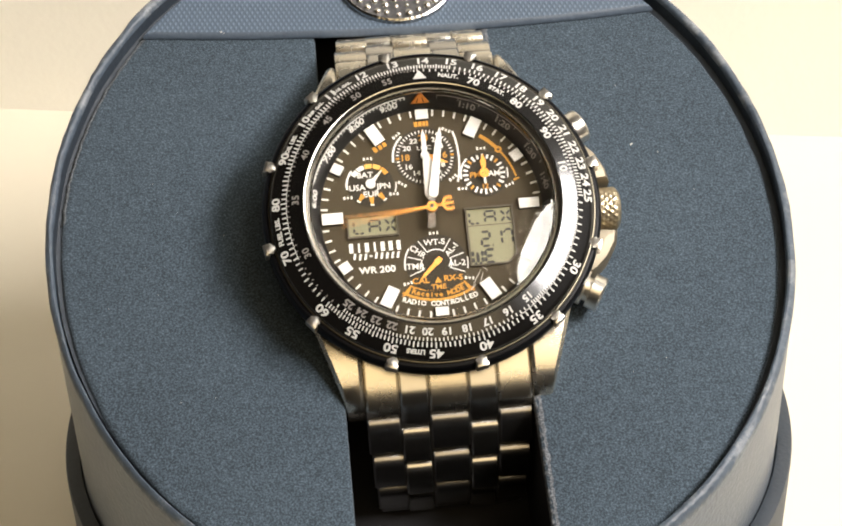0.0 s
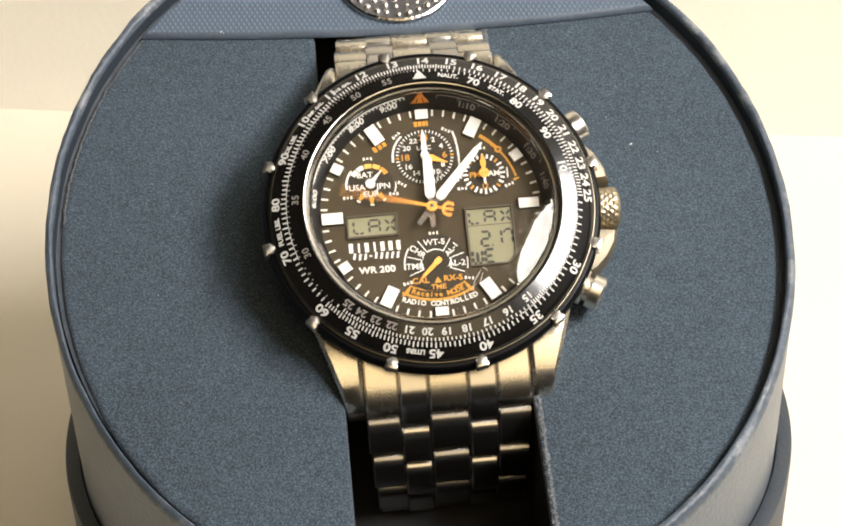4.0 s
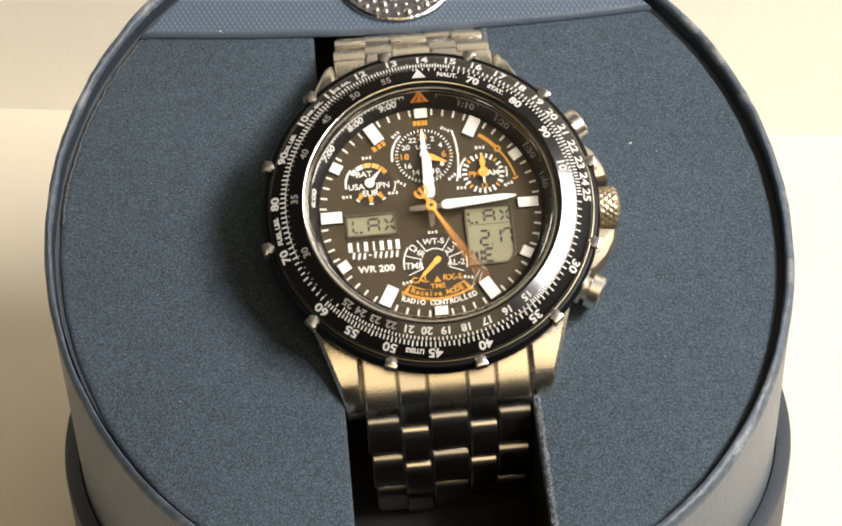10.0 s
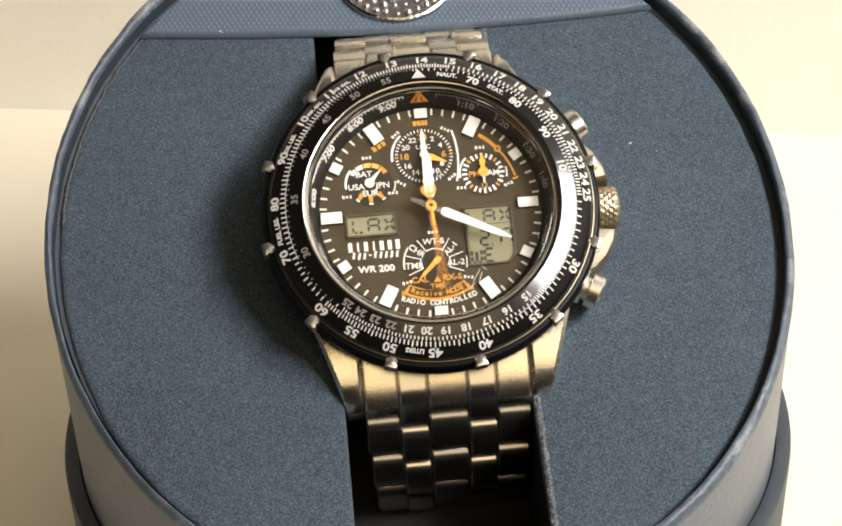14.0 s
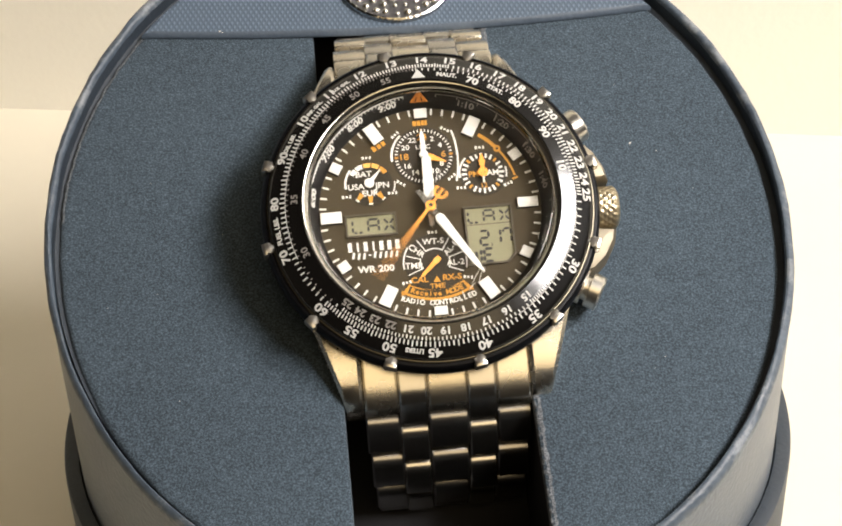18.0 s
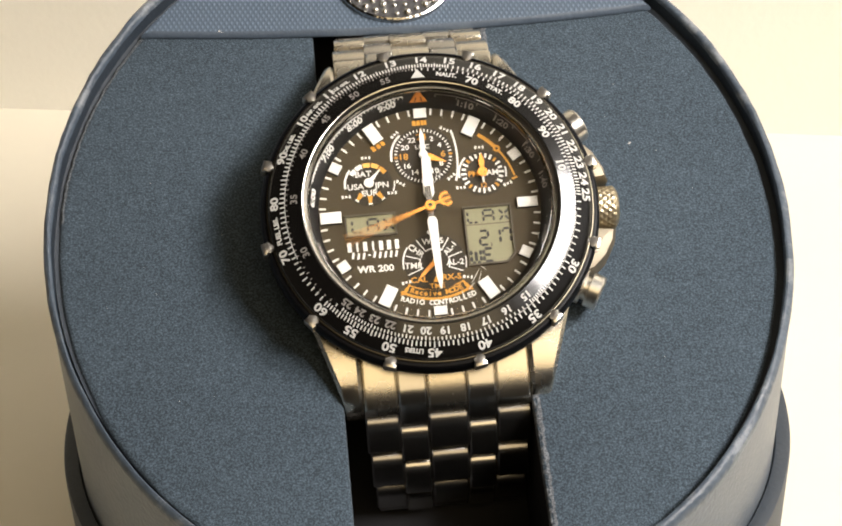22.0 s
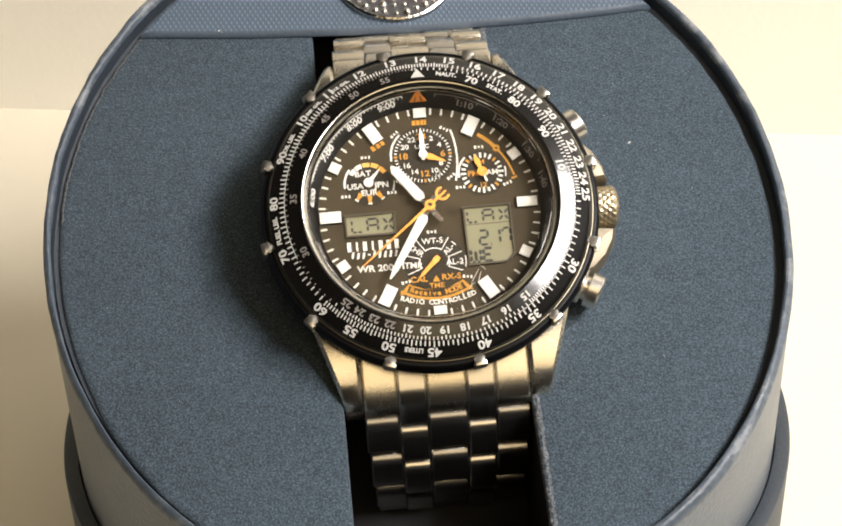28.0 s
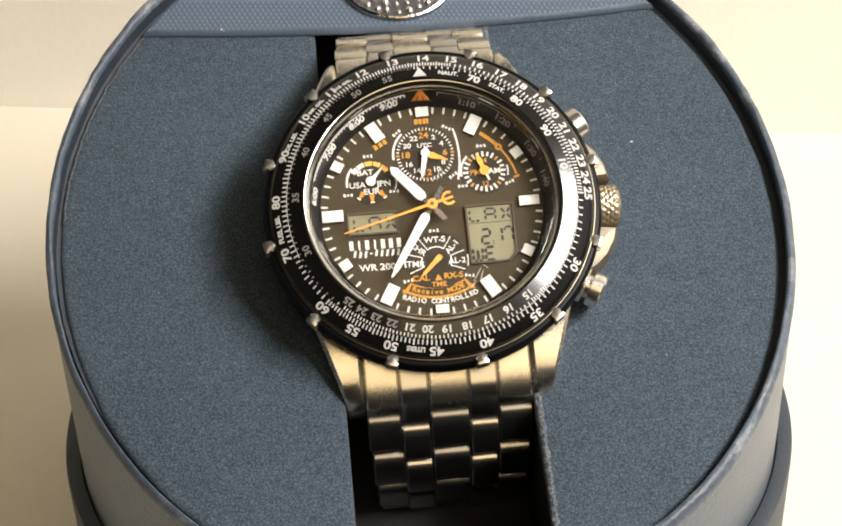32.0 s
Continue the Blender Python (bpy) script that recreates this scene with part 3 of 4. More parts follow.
for text, r, a, s in (("NAUT.", 18.5, 12.3, 0.95), ("STAT.", 18.5, 34.2, 0.95), ("LITERS", 20.95, 191.6, 0.85), ("FUEL LBS.", 21.0, 263.5, 0.95),
                      ("OIL LBS.", 21.0, 299, 0.85), ("IMP. GAL.", 21.0, 316, 0.7), ("U.S. GAL.", 21.0, 329.5, 0.7)):
    lettering(text, s, M_PRINT, bezel, on_insert(r, a), "lettering", bold=0.04)


def ticks(scale, fine, r0, r1, width, r_long, wide_every, material, name):
    """Scale marks, one mesh: values on the logarithmic scale, longer ones at whole steps."""
    verts, faces = [], []
    for j, v in enumerate(fine):
        a = scale(v)
        ra, rb = (r0, r_long) if j % wide_every == 0 else (r0, r1)
        mi = on_insert(ra, a, 0.02)
        mo = on_insert(rb, a, 0.02)
        for m, s in ((mi, -1), (mi, 1), (mo, 1), (mo, -1)):
            verts.append((m @ Vector((s * width / 2000, 0, 0)))[:])
        k = len(verts) - 4
        faces.append((k, k + 1, k + 2, k + 3))
    me = bpy.data.meshes.new(name)
    me.from_pydata(verts, [], faces)
    me.materials.append(material)
    ob = new(name, me)
    ob.parent = bezel
    return tagged(ob, kind="stuff")


values = ([10 + 0.1 * i for i in range(50)] + [15 + 0.2 * i for i in range(50)] + [25 + 0.5 * i for i in range(10)] + [30 + 0.5 * i for i in range(60)]
          + [60 + 1.0 * i for i in range(41)])
ticks(outer_scale, values, 19.76, 20.36, 0.2, 20.5, 5, M_PRINT, "outer_scale")
ticks(lambda v: inner_scale(v / 10), [v for v in values if v < 26 or v > 59], 19.62, 19.2, 0.17, 19.08, 5, M_PRINT, "inner_scale")
ticks(lambda v: inner_scale(v / 10), [v for v in values if 26 <= v <= 59], 19.62, 19.32, 0.13, 19.2, 5, M_GREY, "inner_scale")
for a0, a1 in ((250, 320), (100, 150)):
    part("scale_line", arc(19.66, 19.74, a0, a1, 0, 0.03), M_PRINT, bezel, m=at(0, 0, 4.335), smooth=0)
part("triangle_mark", prism([(-0.95, -0.62), (0.95, -0.62), (0, 0.95)], 0, 0.05), M_PRINT, bezel, "white triangle", on_insert(18.5, 0), smooth=0)

part("crystal_ring", lathe([(16.95, 3.0), (16.38, 3.45), (16.41, 3.8), (16.55, 4.12), (16.85, 4.55), (17.1, 4.8), (17.3, 4.92), (17.46, 4.92), (17.56, 4.82), (17.57, 3.4), (17.4, 2.6), (17.05, 2.6)], 180), M_RING, watch,
     "polished steel ring round the crystal")
glass = part("crystal", lathe([(0.01, 4.30), (5, 4.29), (10, 4.26), (14, 4.23), (16.0, 4.21), (16.5, 4.2), (16.54, 4.13), (16.39, 3.75), (16, 3.78), (10, 3.86), (5, 3.89), (0.01, 3.9)], 128),
             M_GLASS, watch, "clear domed crystal", smooth=20)
glass.visible_shadow = False
# Thin pale streaks laid on top of the crystal.
random.seed(11)
for cx, cy, turn, length in ((0.95, 3.4, 20, 1.7), (1.55, 3.6, 16, 1.5), (0.35, 3.0, 24, 1.1), (4.9, -11.2, 25, 2.4), (5.4, -11.4, 12, 1.8), (6.0, -10.2, -60, 0.9),
                             (4.3, -12.6, 35, 1.3), (3.1, -13.4, -15, 0.8)):
    pts = [(0.16 * math.sin(2.2 * k / 8 + cx) + random.uniform(-0.03, 0.03), length * (k / 8 - 0.5)) for k in range(9)]
    w = [0.015 + 0.035 * math.sin(math.pi * k / 8) for k in range(9)]
    bm = prism([(x + b, y) for (x, y), b in zip(pts, w)] + [(x - b, y) for (x, y), b in zip(pts[::-1], w[::-1])], 0, 0.012)
    part("streak", bm, M_STREAK, glass, "fine pale streak", at(cx, cy, 4.3 - 0.004 * math.hypot(cx, cy), 0, 0, -turn), smooth=0)

# crown, guards and pushers
def radial(r, a, h):
    """Turn a piece drawn along +z so that it points outwards from the case."""
    x, y = polar(r, a)
    return at(x, y, h, 0, 0, -a) @ pose(0, 0, 0, -90, 0, 0)


bm = bmesh.new()
loops = []
SEG = 120
for r, z in [(1.2, -1.5), (2.6, -1.2), (2.9, 0.2)] + [(3.0, 0.4 + 0.1 * i) for i in range(32)] + [(2.85, 3.75), (2.3, 4.1), (0.05, 4.2)]:
    loop = []
    for i in range(SEG):
        a = math.tau * i / SEG
        g = 0.08 * max(math.sin(20 * a + 5.5 * z), math.sin(20 * a - 5.5 * z)) if 0.39 <= z <= 3.51 else 0
        loop.append(((r + g) * math.cos(a), (r + g) * math.sin(a), z))
    loops.append(loop)
part("crown", loft(loops, caps=True, bm=bm), M_CROWN, watch, "knurled screw-down crown", SEAT @ radial(22.35, 91.5, -3.6), smooth=25)
for a, flip, far in ((74, 1, 0.2), (108, -1, 0.55)):
    bm = prism([(-4.4 * flip, -2.5), (3.3 * flip, -2.5), (3.3 * flip, 3.7 + far), (1.2 * flip, 3.5 + far), (-1.2 * flip, 2.6 + 0.7 * far), (-2.9 * flip, 1.4 + 0.3 * far),
                (-4.4 * flip, -0.6)], -2.2, 2.2, 1.6)
    x, y = polar(22.2, a)
    part("crown_guard", bm, M_SATIN, watch, m=SEAT @ at(x, y, -3.4, 0, 0, -91.5 - (a - 91.5) * 0.35))
for a in (61.0, 120.2):
    part("pusher", lathe([(0.01, -2.0), (1.8, -2.0), (1.8, 0.7), (2.4, 0.72), (2.5, 0.82), (2.5, 1.75), (2.4, 1.85), (1.7, 1.87), (1.7, 2.5), (2.35, 2.52), (2.45, 2.62),
                              (2.45, 4.1), (2.3, 4.3), (1.9, 4.38), (0.01, 4.4)], 48, full=False), M_PUSH, watch, "stepped chronograph pusher", radial(21.5, a, -3.3), smooth=22)

# ---- the dial ----
dial = part("dial", disc(16.7, -0.6, 0.0, 128), M_DIAL, watch, "taupe dial with three-hand subdials and two displays")
part("flange", lathe([(15.4, -0.3), (15.4, 0.06), (15.5, 0.12), (16.8, 2.46), (16.86, 3.0), (17.04, 3.0), (17.04, -0.3)], 144), M_REHAUT, watch, "black flange with a faint time scale")


def on_flange(up, a, tilt=60):
    """A place on the steep flange, up mm along its slope from the dial's edge."""
    x, y = polar(15.5 + up * 0.486 - 0.04, a)
    return at(x, y, 0.12 + up * 0.874 + 0.02, 0, 0, -a) @ pose(0, 0, 0, tilt, 0, 0)


for text, a, m in (("9:00", 343.5, M_PRINT), ("8:00", 325, M_PRINT), ("7:00", 304.5, M_PRINT), ("6:00", 280, M_PRINT), ("5:00", 252, M_GREY),
                   ("1:10", 23.0, M_GREY), ("1:20", 43.0, M_GREY), ("1:30", 63.0, M_GREY), ("1:40", 80, M_GREY), ("2:00", 108, M_GREY), ("3:00", 168, M_GREY),
                   ("4:00", 212, M_GREY)):
    lettering(text, 1.4, m, dial, on_flange(1.35, a), "numeral", bold=0.03, squeeze=1.1)
for a in [8 + 10.5 * i for i in range(11)]:
    part("flange_mark", block(0.12, 0.5, 0.04), M_PRINT if a > 200 else M_GREY, dial, m=on_flange(2.1, a), smooth=0)
bm = arc(16.5, 16.63, 286, 352, 0, 0.03)
part("flange_line", bm, M_PRINT, dial, m=at(0, 0, 2.25), smooth=0)
for i in range(33):
    part("flange_tooth", block(0.16, 0.34, 0.04), M_PRINT, dial, m=on_flange(2.12, 288 + 2 * i), smooth=0)
bm = arc(16.53, 16.61, 8, 60, 0, 0.03)
part("flange_line", bm, M_GREY, dial, m=at(0, 0, 2.2), smooth=0)
marker = part("orange_marker", prism([(-1.25, -0.75), (1.25, -0.75), (0.25, 0.85), (-0.25, 0.85)], -0.3, 0.12, 0.08), M_RUST, dial, "deep orange triangular marker",
              at(-0.1, 16.3, 1.85, 60))
for s in (-0.4, 0.4):
    part("stripe", block(0.13, 0.8, 0.05), M_BEZEL, marker, m=at(s, -0.25, 0.1, 0, 0, s * 40), smooth=0)

# hour blocks and minute marks
for h in range(1, 13):
    r, w, d = {12: (14.5, 1.85, 1.5), 6: (14.55, 1.85, 1.3), 3: (13.5, 1.5, 2.9), 9: (13.7, 1.7, 3.0)}.get(h, (13.75, 1.75, 3.0) if h in (1, 5, 7, 11) else (14.45, 1.55, 1.6))
    x, y = polar(r, 30 * h)
    ob = part("hour_marker", block(w, d, 0.45, 0.05), M_BEZEL, dial, m=at(x, y, 0.0, 0, 0, -30 * h), smooth=20)
    part("lume", block(w - 0.06, d - 0.06, 0.14, 0.05), M_LUME, ob, "white luminous block", at(0, 0, 0.43), smooth=20)
tick = None
for i in range(60):
    if i % 5:
        x, y = polar(14.85, 6 * i)
        m = at(x, y, 0, 0, 0, -6 * i)
        if tick is None:
            tick = part("minute_mark", block(0.27, 0.95, 0.06, 0.02), M_PRINT, dial, m=m, smooth=0).data
        else:
            share("minute_mark", tick, dial, m)


def put(text, x, y, size, material=M_PRINT, turn=0, bold=0.02, squeeze=1.1, z=0.05, parent=None):
    return lettering(text, size, material, parent or dial, at(x, y, z, 0, 0, turn), "lettering", bold=bold, squeeze=squeeze)


def bar(x, y, w, h, material=M_PRINT, turn=0, name="bar", z=0.0, parent=None):
    return part(name, block(w, h, 0.06), material, parent or dial, m=at(x, y, z, 0, 0, turn), smooth=0)


def specks(x, y, turn=0):
    """A tiny unreadable word: three short bars."""
    for k, w in ((-0.5, 0.32), (0, 0.3), (0.5, 0.26)):
        dx, dy = k * math.cos(radians(turn)), k * math.sin(radians(turn))
        bar(x + dx, y + dy, w, 0.42 if k else 0.3, turn=turn)


# upper subdial: world time
UX, UY = -0.13, 8.2
sub = part("subdial", disc(4.35, 0, 0.05, 72, 0.03), M_SUB, dial, "dark twenty-four hour subdial", at(UX, UY, 0))
mark = None
for i in range(48):
    x, y = polar(3.8, 7.5 * i)
    m = at(x, y, 0.04, 0, 0, -7.5 * i)
    w = M_ORANGE if i % 12 == 0 else M_PRINT
    if i % 12 == 0:
        part("mark", block(0.3, 0.5, 0.04), w, sub, m=m, smooth=0)
    elif mark is None:
        mark = part("mark", block(0.17, 0.42, 0.04), w, sub, m=m, smooth=0).data
    else:
        share("mark", mark, sub, m)
for v in range(2, 25, 2):
    x, y = polar(2.78, 15 * v)
    big = v % 6 == 0
    lettering(str(v), 1.25 if big else 1.0, M_ORANGE if big else M_PRINT, sub, at(x, y, 0.06), "numeral", bold=0.02, squeeze=1.15)
lettering("UTC", 0.85, M_PRINT, sub, at(0, 1.3, 0.06), "lettering", bold=0.015, squeeze=1.2)
part("arc_line", arc(4.3, 4.6, 264, 318, 0, 0.06), M_PRINT, sub, smooth=0)
part("arc_line", arc(14.2, 14.46, 74.5, 105.5, 0, 0.06, -9.62, -0.3), M_PRINT, sub, smooth=0)
specks(-3.81, 11.71, 40)
specks(3.2, 11.95, -30)
specks(-3.64, 4.41, -35)
specks(3.45, 4.75, 35)
for k, w in ((-0.75, 0.5), (-0.15, 0.5), (0.42, 0.4), (0.85, 0.3)):
    bar(-0.2 + k, 13.2, w, 0.75, M_ORANGE)
for k in (-0.75, -0.1, 0.5):
    bar(-6.15 + k * 1.05, 10.3 + k * 0.6, 0.5, 0.85, M_ORANGE, 30)

# left subdial: battery and receiving stations
LX, LY = -8.0, 4.7
sub = part("subdial", disc(3.25, 0, 0.05, 64, 0.03), M_SUB, dial, "small reception and charge subdial", at(LX, LY, 0))
for a0, a1, m in ((-58, -40, M_PRINT), (-37, -16, M_PRINT), (-13, 8, M_AMBER), (11, 32, M_AMBER), (35, 58, M_ORANGE)):
    part("charge_segment", arc(2.45, 3.1, a0, a1, 0.03, 0.07), m, sub, smooth=0)
for text, x, y in (("BAT", -0.7, 1.45), ("USA", -1.9, -0.35), ("JPN", 1.8, -0.35), ("EUR", 0.0, -1.4)):
    lettering(text, 1.15, M_PRINT, sub, at(x, y, 0.06), "lettering", bold=0.02, squeeze=1.1)
for a in (142, 180, 218):
    x, y = polar(2.35, a)
    part("wedge", prism([(-0.38, 0.55), (0.38, 0.55), (0.16, -0.55), (-0.16, -0.55)], 0.03, 0.08), M_ORANGE, sub, m=at(x, y, 0, 0, 0, 180 - a), smooth=0)
    x, y = polar(2.95, a)
    part("cap", block(0.55, 0.22, 0.05), M_PRINT, sub, m=at(x, y, 0.03, 0, 0, -a), smooth=0)
part("arc_line", arc(3.2, 3.5, 262, 312, 0, 0.06), M_PRINT, sub, smooth=0)
part("arc_line", arc(3.45, 3.62, 88, 112, 0, 0.06), M_PRINT, sub, smooth=0)
specks(LX - 0.1, LY + 3.9)
specks(LX - 3.3, LY - 1.65)
specks(LX + 3.1, LY - 1.6)

# right subdial: morning and afternoon
RX, RY = 7.8, 4.92
sub = part("subdial", disc(3.35, 0, 0.05, 64, 0.03), M_SUB, dial, "small day and night subdial", at(RX, RY, 0))
for i in range(24):
    x, y = polar(2.6, 15 * i)
    part("mark", block(0.3, 0.8 if i % 2 == 0 else 0.62, 0.04), M_ORANGE if i % 3 == 0 and i % 6 else M_PRINT, sub, m=at(x, y, 0.04, 0, 0, -15 * i), smooth=0)
lettering("AM", 1.15, M_PRINT, sub, at(1.4, -0.05, 0.06), "lettering", bold=0.02)
lettering("PM", 1.15, M_ORANGE, sub, at(-1.3, -0.1, 0.06), "lettering", bold=0.02)
lettering("12", 1.0, M_ORANGE, sub, at(-0.05, -1.85, 0.06), "lettering", bold=0.02)
lettering("24", 1.0, M_ORANGE, sub, at(0, 1.6, 0.06), "lettering", bold=0.02)
part("arc_line", arc(3.12, 3.4, 262, 318, 0, 0.06), M_PRINT, sub, smooth=0)
part("arc_line", arc(3.2, 3.4, 78, 104, 0, 0.06), M_PRINT, sub, smooth=0)
specks(RX - 0.05, RY + 3.85)
specks(RX - 3.2, RY - 1.9)
specks(RX + 3.35, RY - 1.85, 20)
part("orange_arc", arc(11.0, 11.5, 35, 50, 0, 0.06, 1.32, 1.51), M_ORANGE, dial, smooth=0)
part("orange_arc", arc(11.12, 11.38, 54, 76, 0, 0.06, 1.32, 1.51), M_ORANGE, dial, smooth=0)
part("orange_ring", lathe([(0.2, 0), (0.2, 0.06), (0.5, 0.06), (0.5, 0)], 24), M_ORANGE, dial, m=at(10.18, 8.43, 0), smooth=0)
bar(12.2, 3.85, 0.85, 0.28, M_ORANGE, 20)

# lower subdial: modes
BX, BY = -0.08, -7.5
sub = part("subdial", disc(4.2, 0, 0.05, 72, 0.03), M_SUB, dial, "dark mode subdial", at(BX, BY, 0))
for text, r, a, turn, s in (("WT-S", 3.05, 0, 0, 1.15), ("CHR", 3.05, 308, -40, 1.15), ("AL-1", 2.95, 51, 46, 1.1), ("TMR", 2.9, 265, -3, 1.2), ("AL-2", 2.8, 94, 0, 1.15)):
    x, y = polar(r, a)
    lettering(text, s, M_PRINT, sub, at(x, y, 0.06, 0, 0, turn), "lettering", bold=0.02, squeeze=1.05)
for a in (-33, 33, -72, 72, -112, 112):
    x, y = polar(3.0, a)
    part("divider", block(0.14, 2.1, 0.04), M_PRINT, sub, m=at(x, y, 0.03, 0, 0, -a), smooth=0)
part("arc_line", arc(1.95, 2.12, -33, 33, 0.03, 0.07), M_PRINT, sub, smooth=0)
part("arc_line", arc(1.95, 2.12, 72, 112, 0.03, 0.07), M_PRINT, sub, smooth=0)
part("arc_line", arc(1.95, 2.12, -112, -72, 0.03, 0.07), M_PRINT, sub, smooth=0)
part("arc_line", arc(4.2, 4.42, 262, 305, 0, 0.06), M_PRINT, sub, smooth=0)
part("arc_line", arc(4.2, 4.42, 82, 104, 0, 0.06), M_PRINT, sub, smooth=0)
specks(-0.04, -3.1)
specks(-4.2, -10.05, 10)
specks(4.2, -9.98, -10)
put("CAL", -2.45, -9.85, 1.15, M_ORANGE, bold=0.03)
put("RX-S", 2.0, -9.78, 1.15, M_ORANGE, bold=0.03)
part("triangle_mark", prism([(-0.5, -0.4), (0.5, -0.4), (0, 0.5)], 0, 0.06), M_ORANGE, dial, m=at(-0.08, -9.9, 0), smooth=0)
put("TME", -0.08, -10.9, 1.0, M_ORANGE)
part("banner", arc(7.78, 7.95, 151, 209, 0, 0.05, -0.2, -3.55), M_ORANGE, dial, "thin orange curved line", smooth=0)
part("banner", arc(9.0, 9.35, 148, 212, 0, 0.05, -0.2, -3.55), M_ORANGE, dial, "thin orange curved line", smooth=0)
for s in (-1, 1):
    part("banner_arrow", prism([(0, 0.3), (s * 0.75, -0.35), (s * 1.55, -1.35), (s * 0.75, -1.2), (s * 0.35, -0.55)], 0, 0.05), M_ORANGE, dial, m=at(s * 3.5 - 0.2, -10.55, 0), smooth=0)
for i, ch in enumerate("Receive MODE"):
    if ch != " ":
        a = 180 + 23 - i * 4.15
        x, y = polar(8.5, a)
        lettering(ch, 1.0, M_ORANGE, dial, at(x - 0.2, y - 3.5, 0.07, 0, 0, 180 - a), "letter", bold=0.03)
for i, ch in enumerate("RADIO CONTROLLED"):
    if ch != " ":
        a = 180 + 21.0 - i * 2.75
        x, y = polar(13.75, a)
        lettering(ch, 0.95, M_PRINT, dial, at(x, y + 0.45, 0.05, 0, 0, 180 - a), "letter", bold=0.03)

# maker's name and model line as plain shapes
for i in range(7):
    x = -11.5 + i * 1.09
    bar(x, -4.38, 0.26 if i in (1, 3) else 0.56, 1.34, M_PRINT, name="name_block")
for i in range(9):
    x = -11.1 + i * 0.745
    if i == 3:
        bar(x, -5.65, 0.4, 0.2, M_PRINT, name="name_block")
    else:
        part("name_block", prism([(-0.26, -0.45), (0.06, -0.45), (0.26, 0.45), (-0.06, 0.45)], 0, 0.06), M_PRINT, dial,
             m=at(x, -5.6 + (0.0 if i in (0, 4) else -0.13), 0), smooth=0)
put("WR 200", -8.17, -7.75, 1.3, bold=0.035, squeeze=1.12)

# displays
SEGS = {"L": ((0, 1, 0, 0.55), (0, 0.45, 0, 0), (0, 0, 0.5, 0), (0.5, 0, 1, 0)),
        "A": ((0, 0, 0, 0.5), (0, 0.5, 0, 1), (0, 1, 1, 1), (1, 1, 1, 0.5), (1, 0.5, 1, 0), (0, 0.5, 1, 0.5)),
        "X": ((0, 1, 0.45, 0.55), (0.55, 0.45, 1, 0), (0, 0, 0.45, 0.45), (0.55, 0.55, 1, 1)),
        "2": ((0, 1, 1, 1), (1, 1, 1, 0.5), (0, 0.5, 1, 0.5), (0, 0.5, 0, 0), (0, 0, 1, 0)),
        "1": ((0.6, 1, 0.6, 0.5), (0.6, 0.5, 0.6, 0)),
        "7": ((0, 1, 1, 1), (1, 1, 1, 0.5), (1, 0.5, 1, 0), (0, 1, 0, 0.7)),
        "W": ((0, 1, 0, 0.5), (0, 0.5, 0, 0), (0, 0, 0.5, 0.0), (0.5, 0, 0.5, 0.9), (0.5, 0, 1, 0), (1, 0, 1, 0.5), (1, 0.5, 1, 1)),
        "E": ((0, 1, 1, 1), (0, 1, 0, 0.5), (0, 0.5, 0, 0), (0, 0.5, 0.8, 0.5), (0, 0, 1, 0)),
        ".": ((0, 0, 0.15, 0),)}


def digits(text, x, y, w, h, step, lcd, width=0.32):
    for i, ch in enumerate(text):
        for x0, y0, x1, y1 in SEGS.get(ch, ()):
            ax, ay, bx, by = x0 * w, y0 * h, x1 * w, y1 * h
            length = math.hypot(bx - ax, by - ay) - 0.12
            k = length / 2
            bm = prism([(-k, 0), (-k + width / 2, -width / 2), (k - width / 2, -width / 2), (k, 0), (k - width / 2, width / 2), (-k + width / 2, width / 2)], 0, 0.02)
            part("segment", bm, M_SEG, lcd, m=at(x + i * step + (ax + bx) / 2, y + (ay + by) / 2, 0.02, 0, 0, math.degrees(math.atan2(by - ay, bx - ax))), smooth=0)


def display(x0, x1, y0, y1, label, cut=0.05):
    cx, cy = (x0 + x1) / 2, (y0 + y1) / 2
    out = [(x0 - 0.25, y0 - 0.25), (x1 + 0.12 - cut, y0 - 0.25), (x1 + 0.25, y0 - 0.12 + cut), (x1 + 0.25, y1 + 0.25), (x0 - 0.25, y1 + 0.25)]
    inn = [(x0, y0), (x1 - cut, y0), (x1, y0 + cut), (x1, y1), (x0, y1)]
    frame_bm = loft([[(x, y, 0.0) for x, y in out], [(x, y, 0.42) for x, y in out], [(x, y, 0.42) for x, y in inn], [(x, y, 0.0) for x, y in inn]])
    lcd = part("display", prism(inn, 0.0, 0.03), M_LCD, dial, label, smooth=0)
    part("display_frame", frame_bm, M_SHADE, lcd, smooth=0)
    return lcd


lcd = display(-11.55, -4.97, -2.8, 0.0, "olive liquid crystal display reading LAX")
digits("LAX", -10.85, -2.3, 1.45, 1.8, 2.15, lcd)
lcd = display(4.72, 10.92, -8.25, -0.2, "olive liquid crystal display with a date", 1.2)
part("divider", block(6.15, 0.12, 0.05), M_SHADE, lcd, m=at(7.82, -2.58, 0.0), smooth=0)
digits("LAX", 5.05, -2.25, 1.4, 1.65, 2.15, lcd)
digits("2", 6.4, -5.6, 1.15, 2.05, 1.5, lcd, 0.36)
digits(".", 7.85, -5.55, 1.15, 2.0, 1.5, lcd, 0.36)
digits("1", 8.55, -5.5, 1.1, 2.05, 1.35, lcd, 0.36)
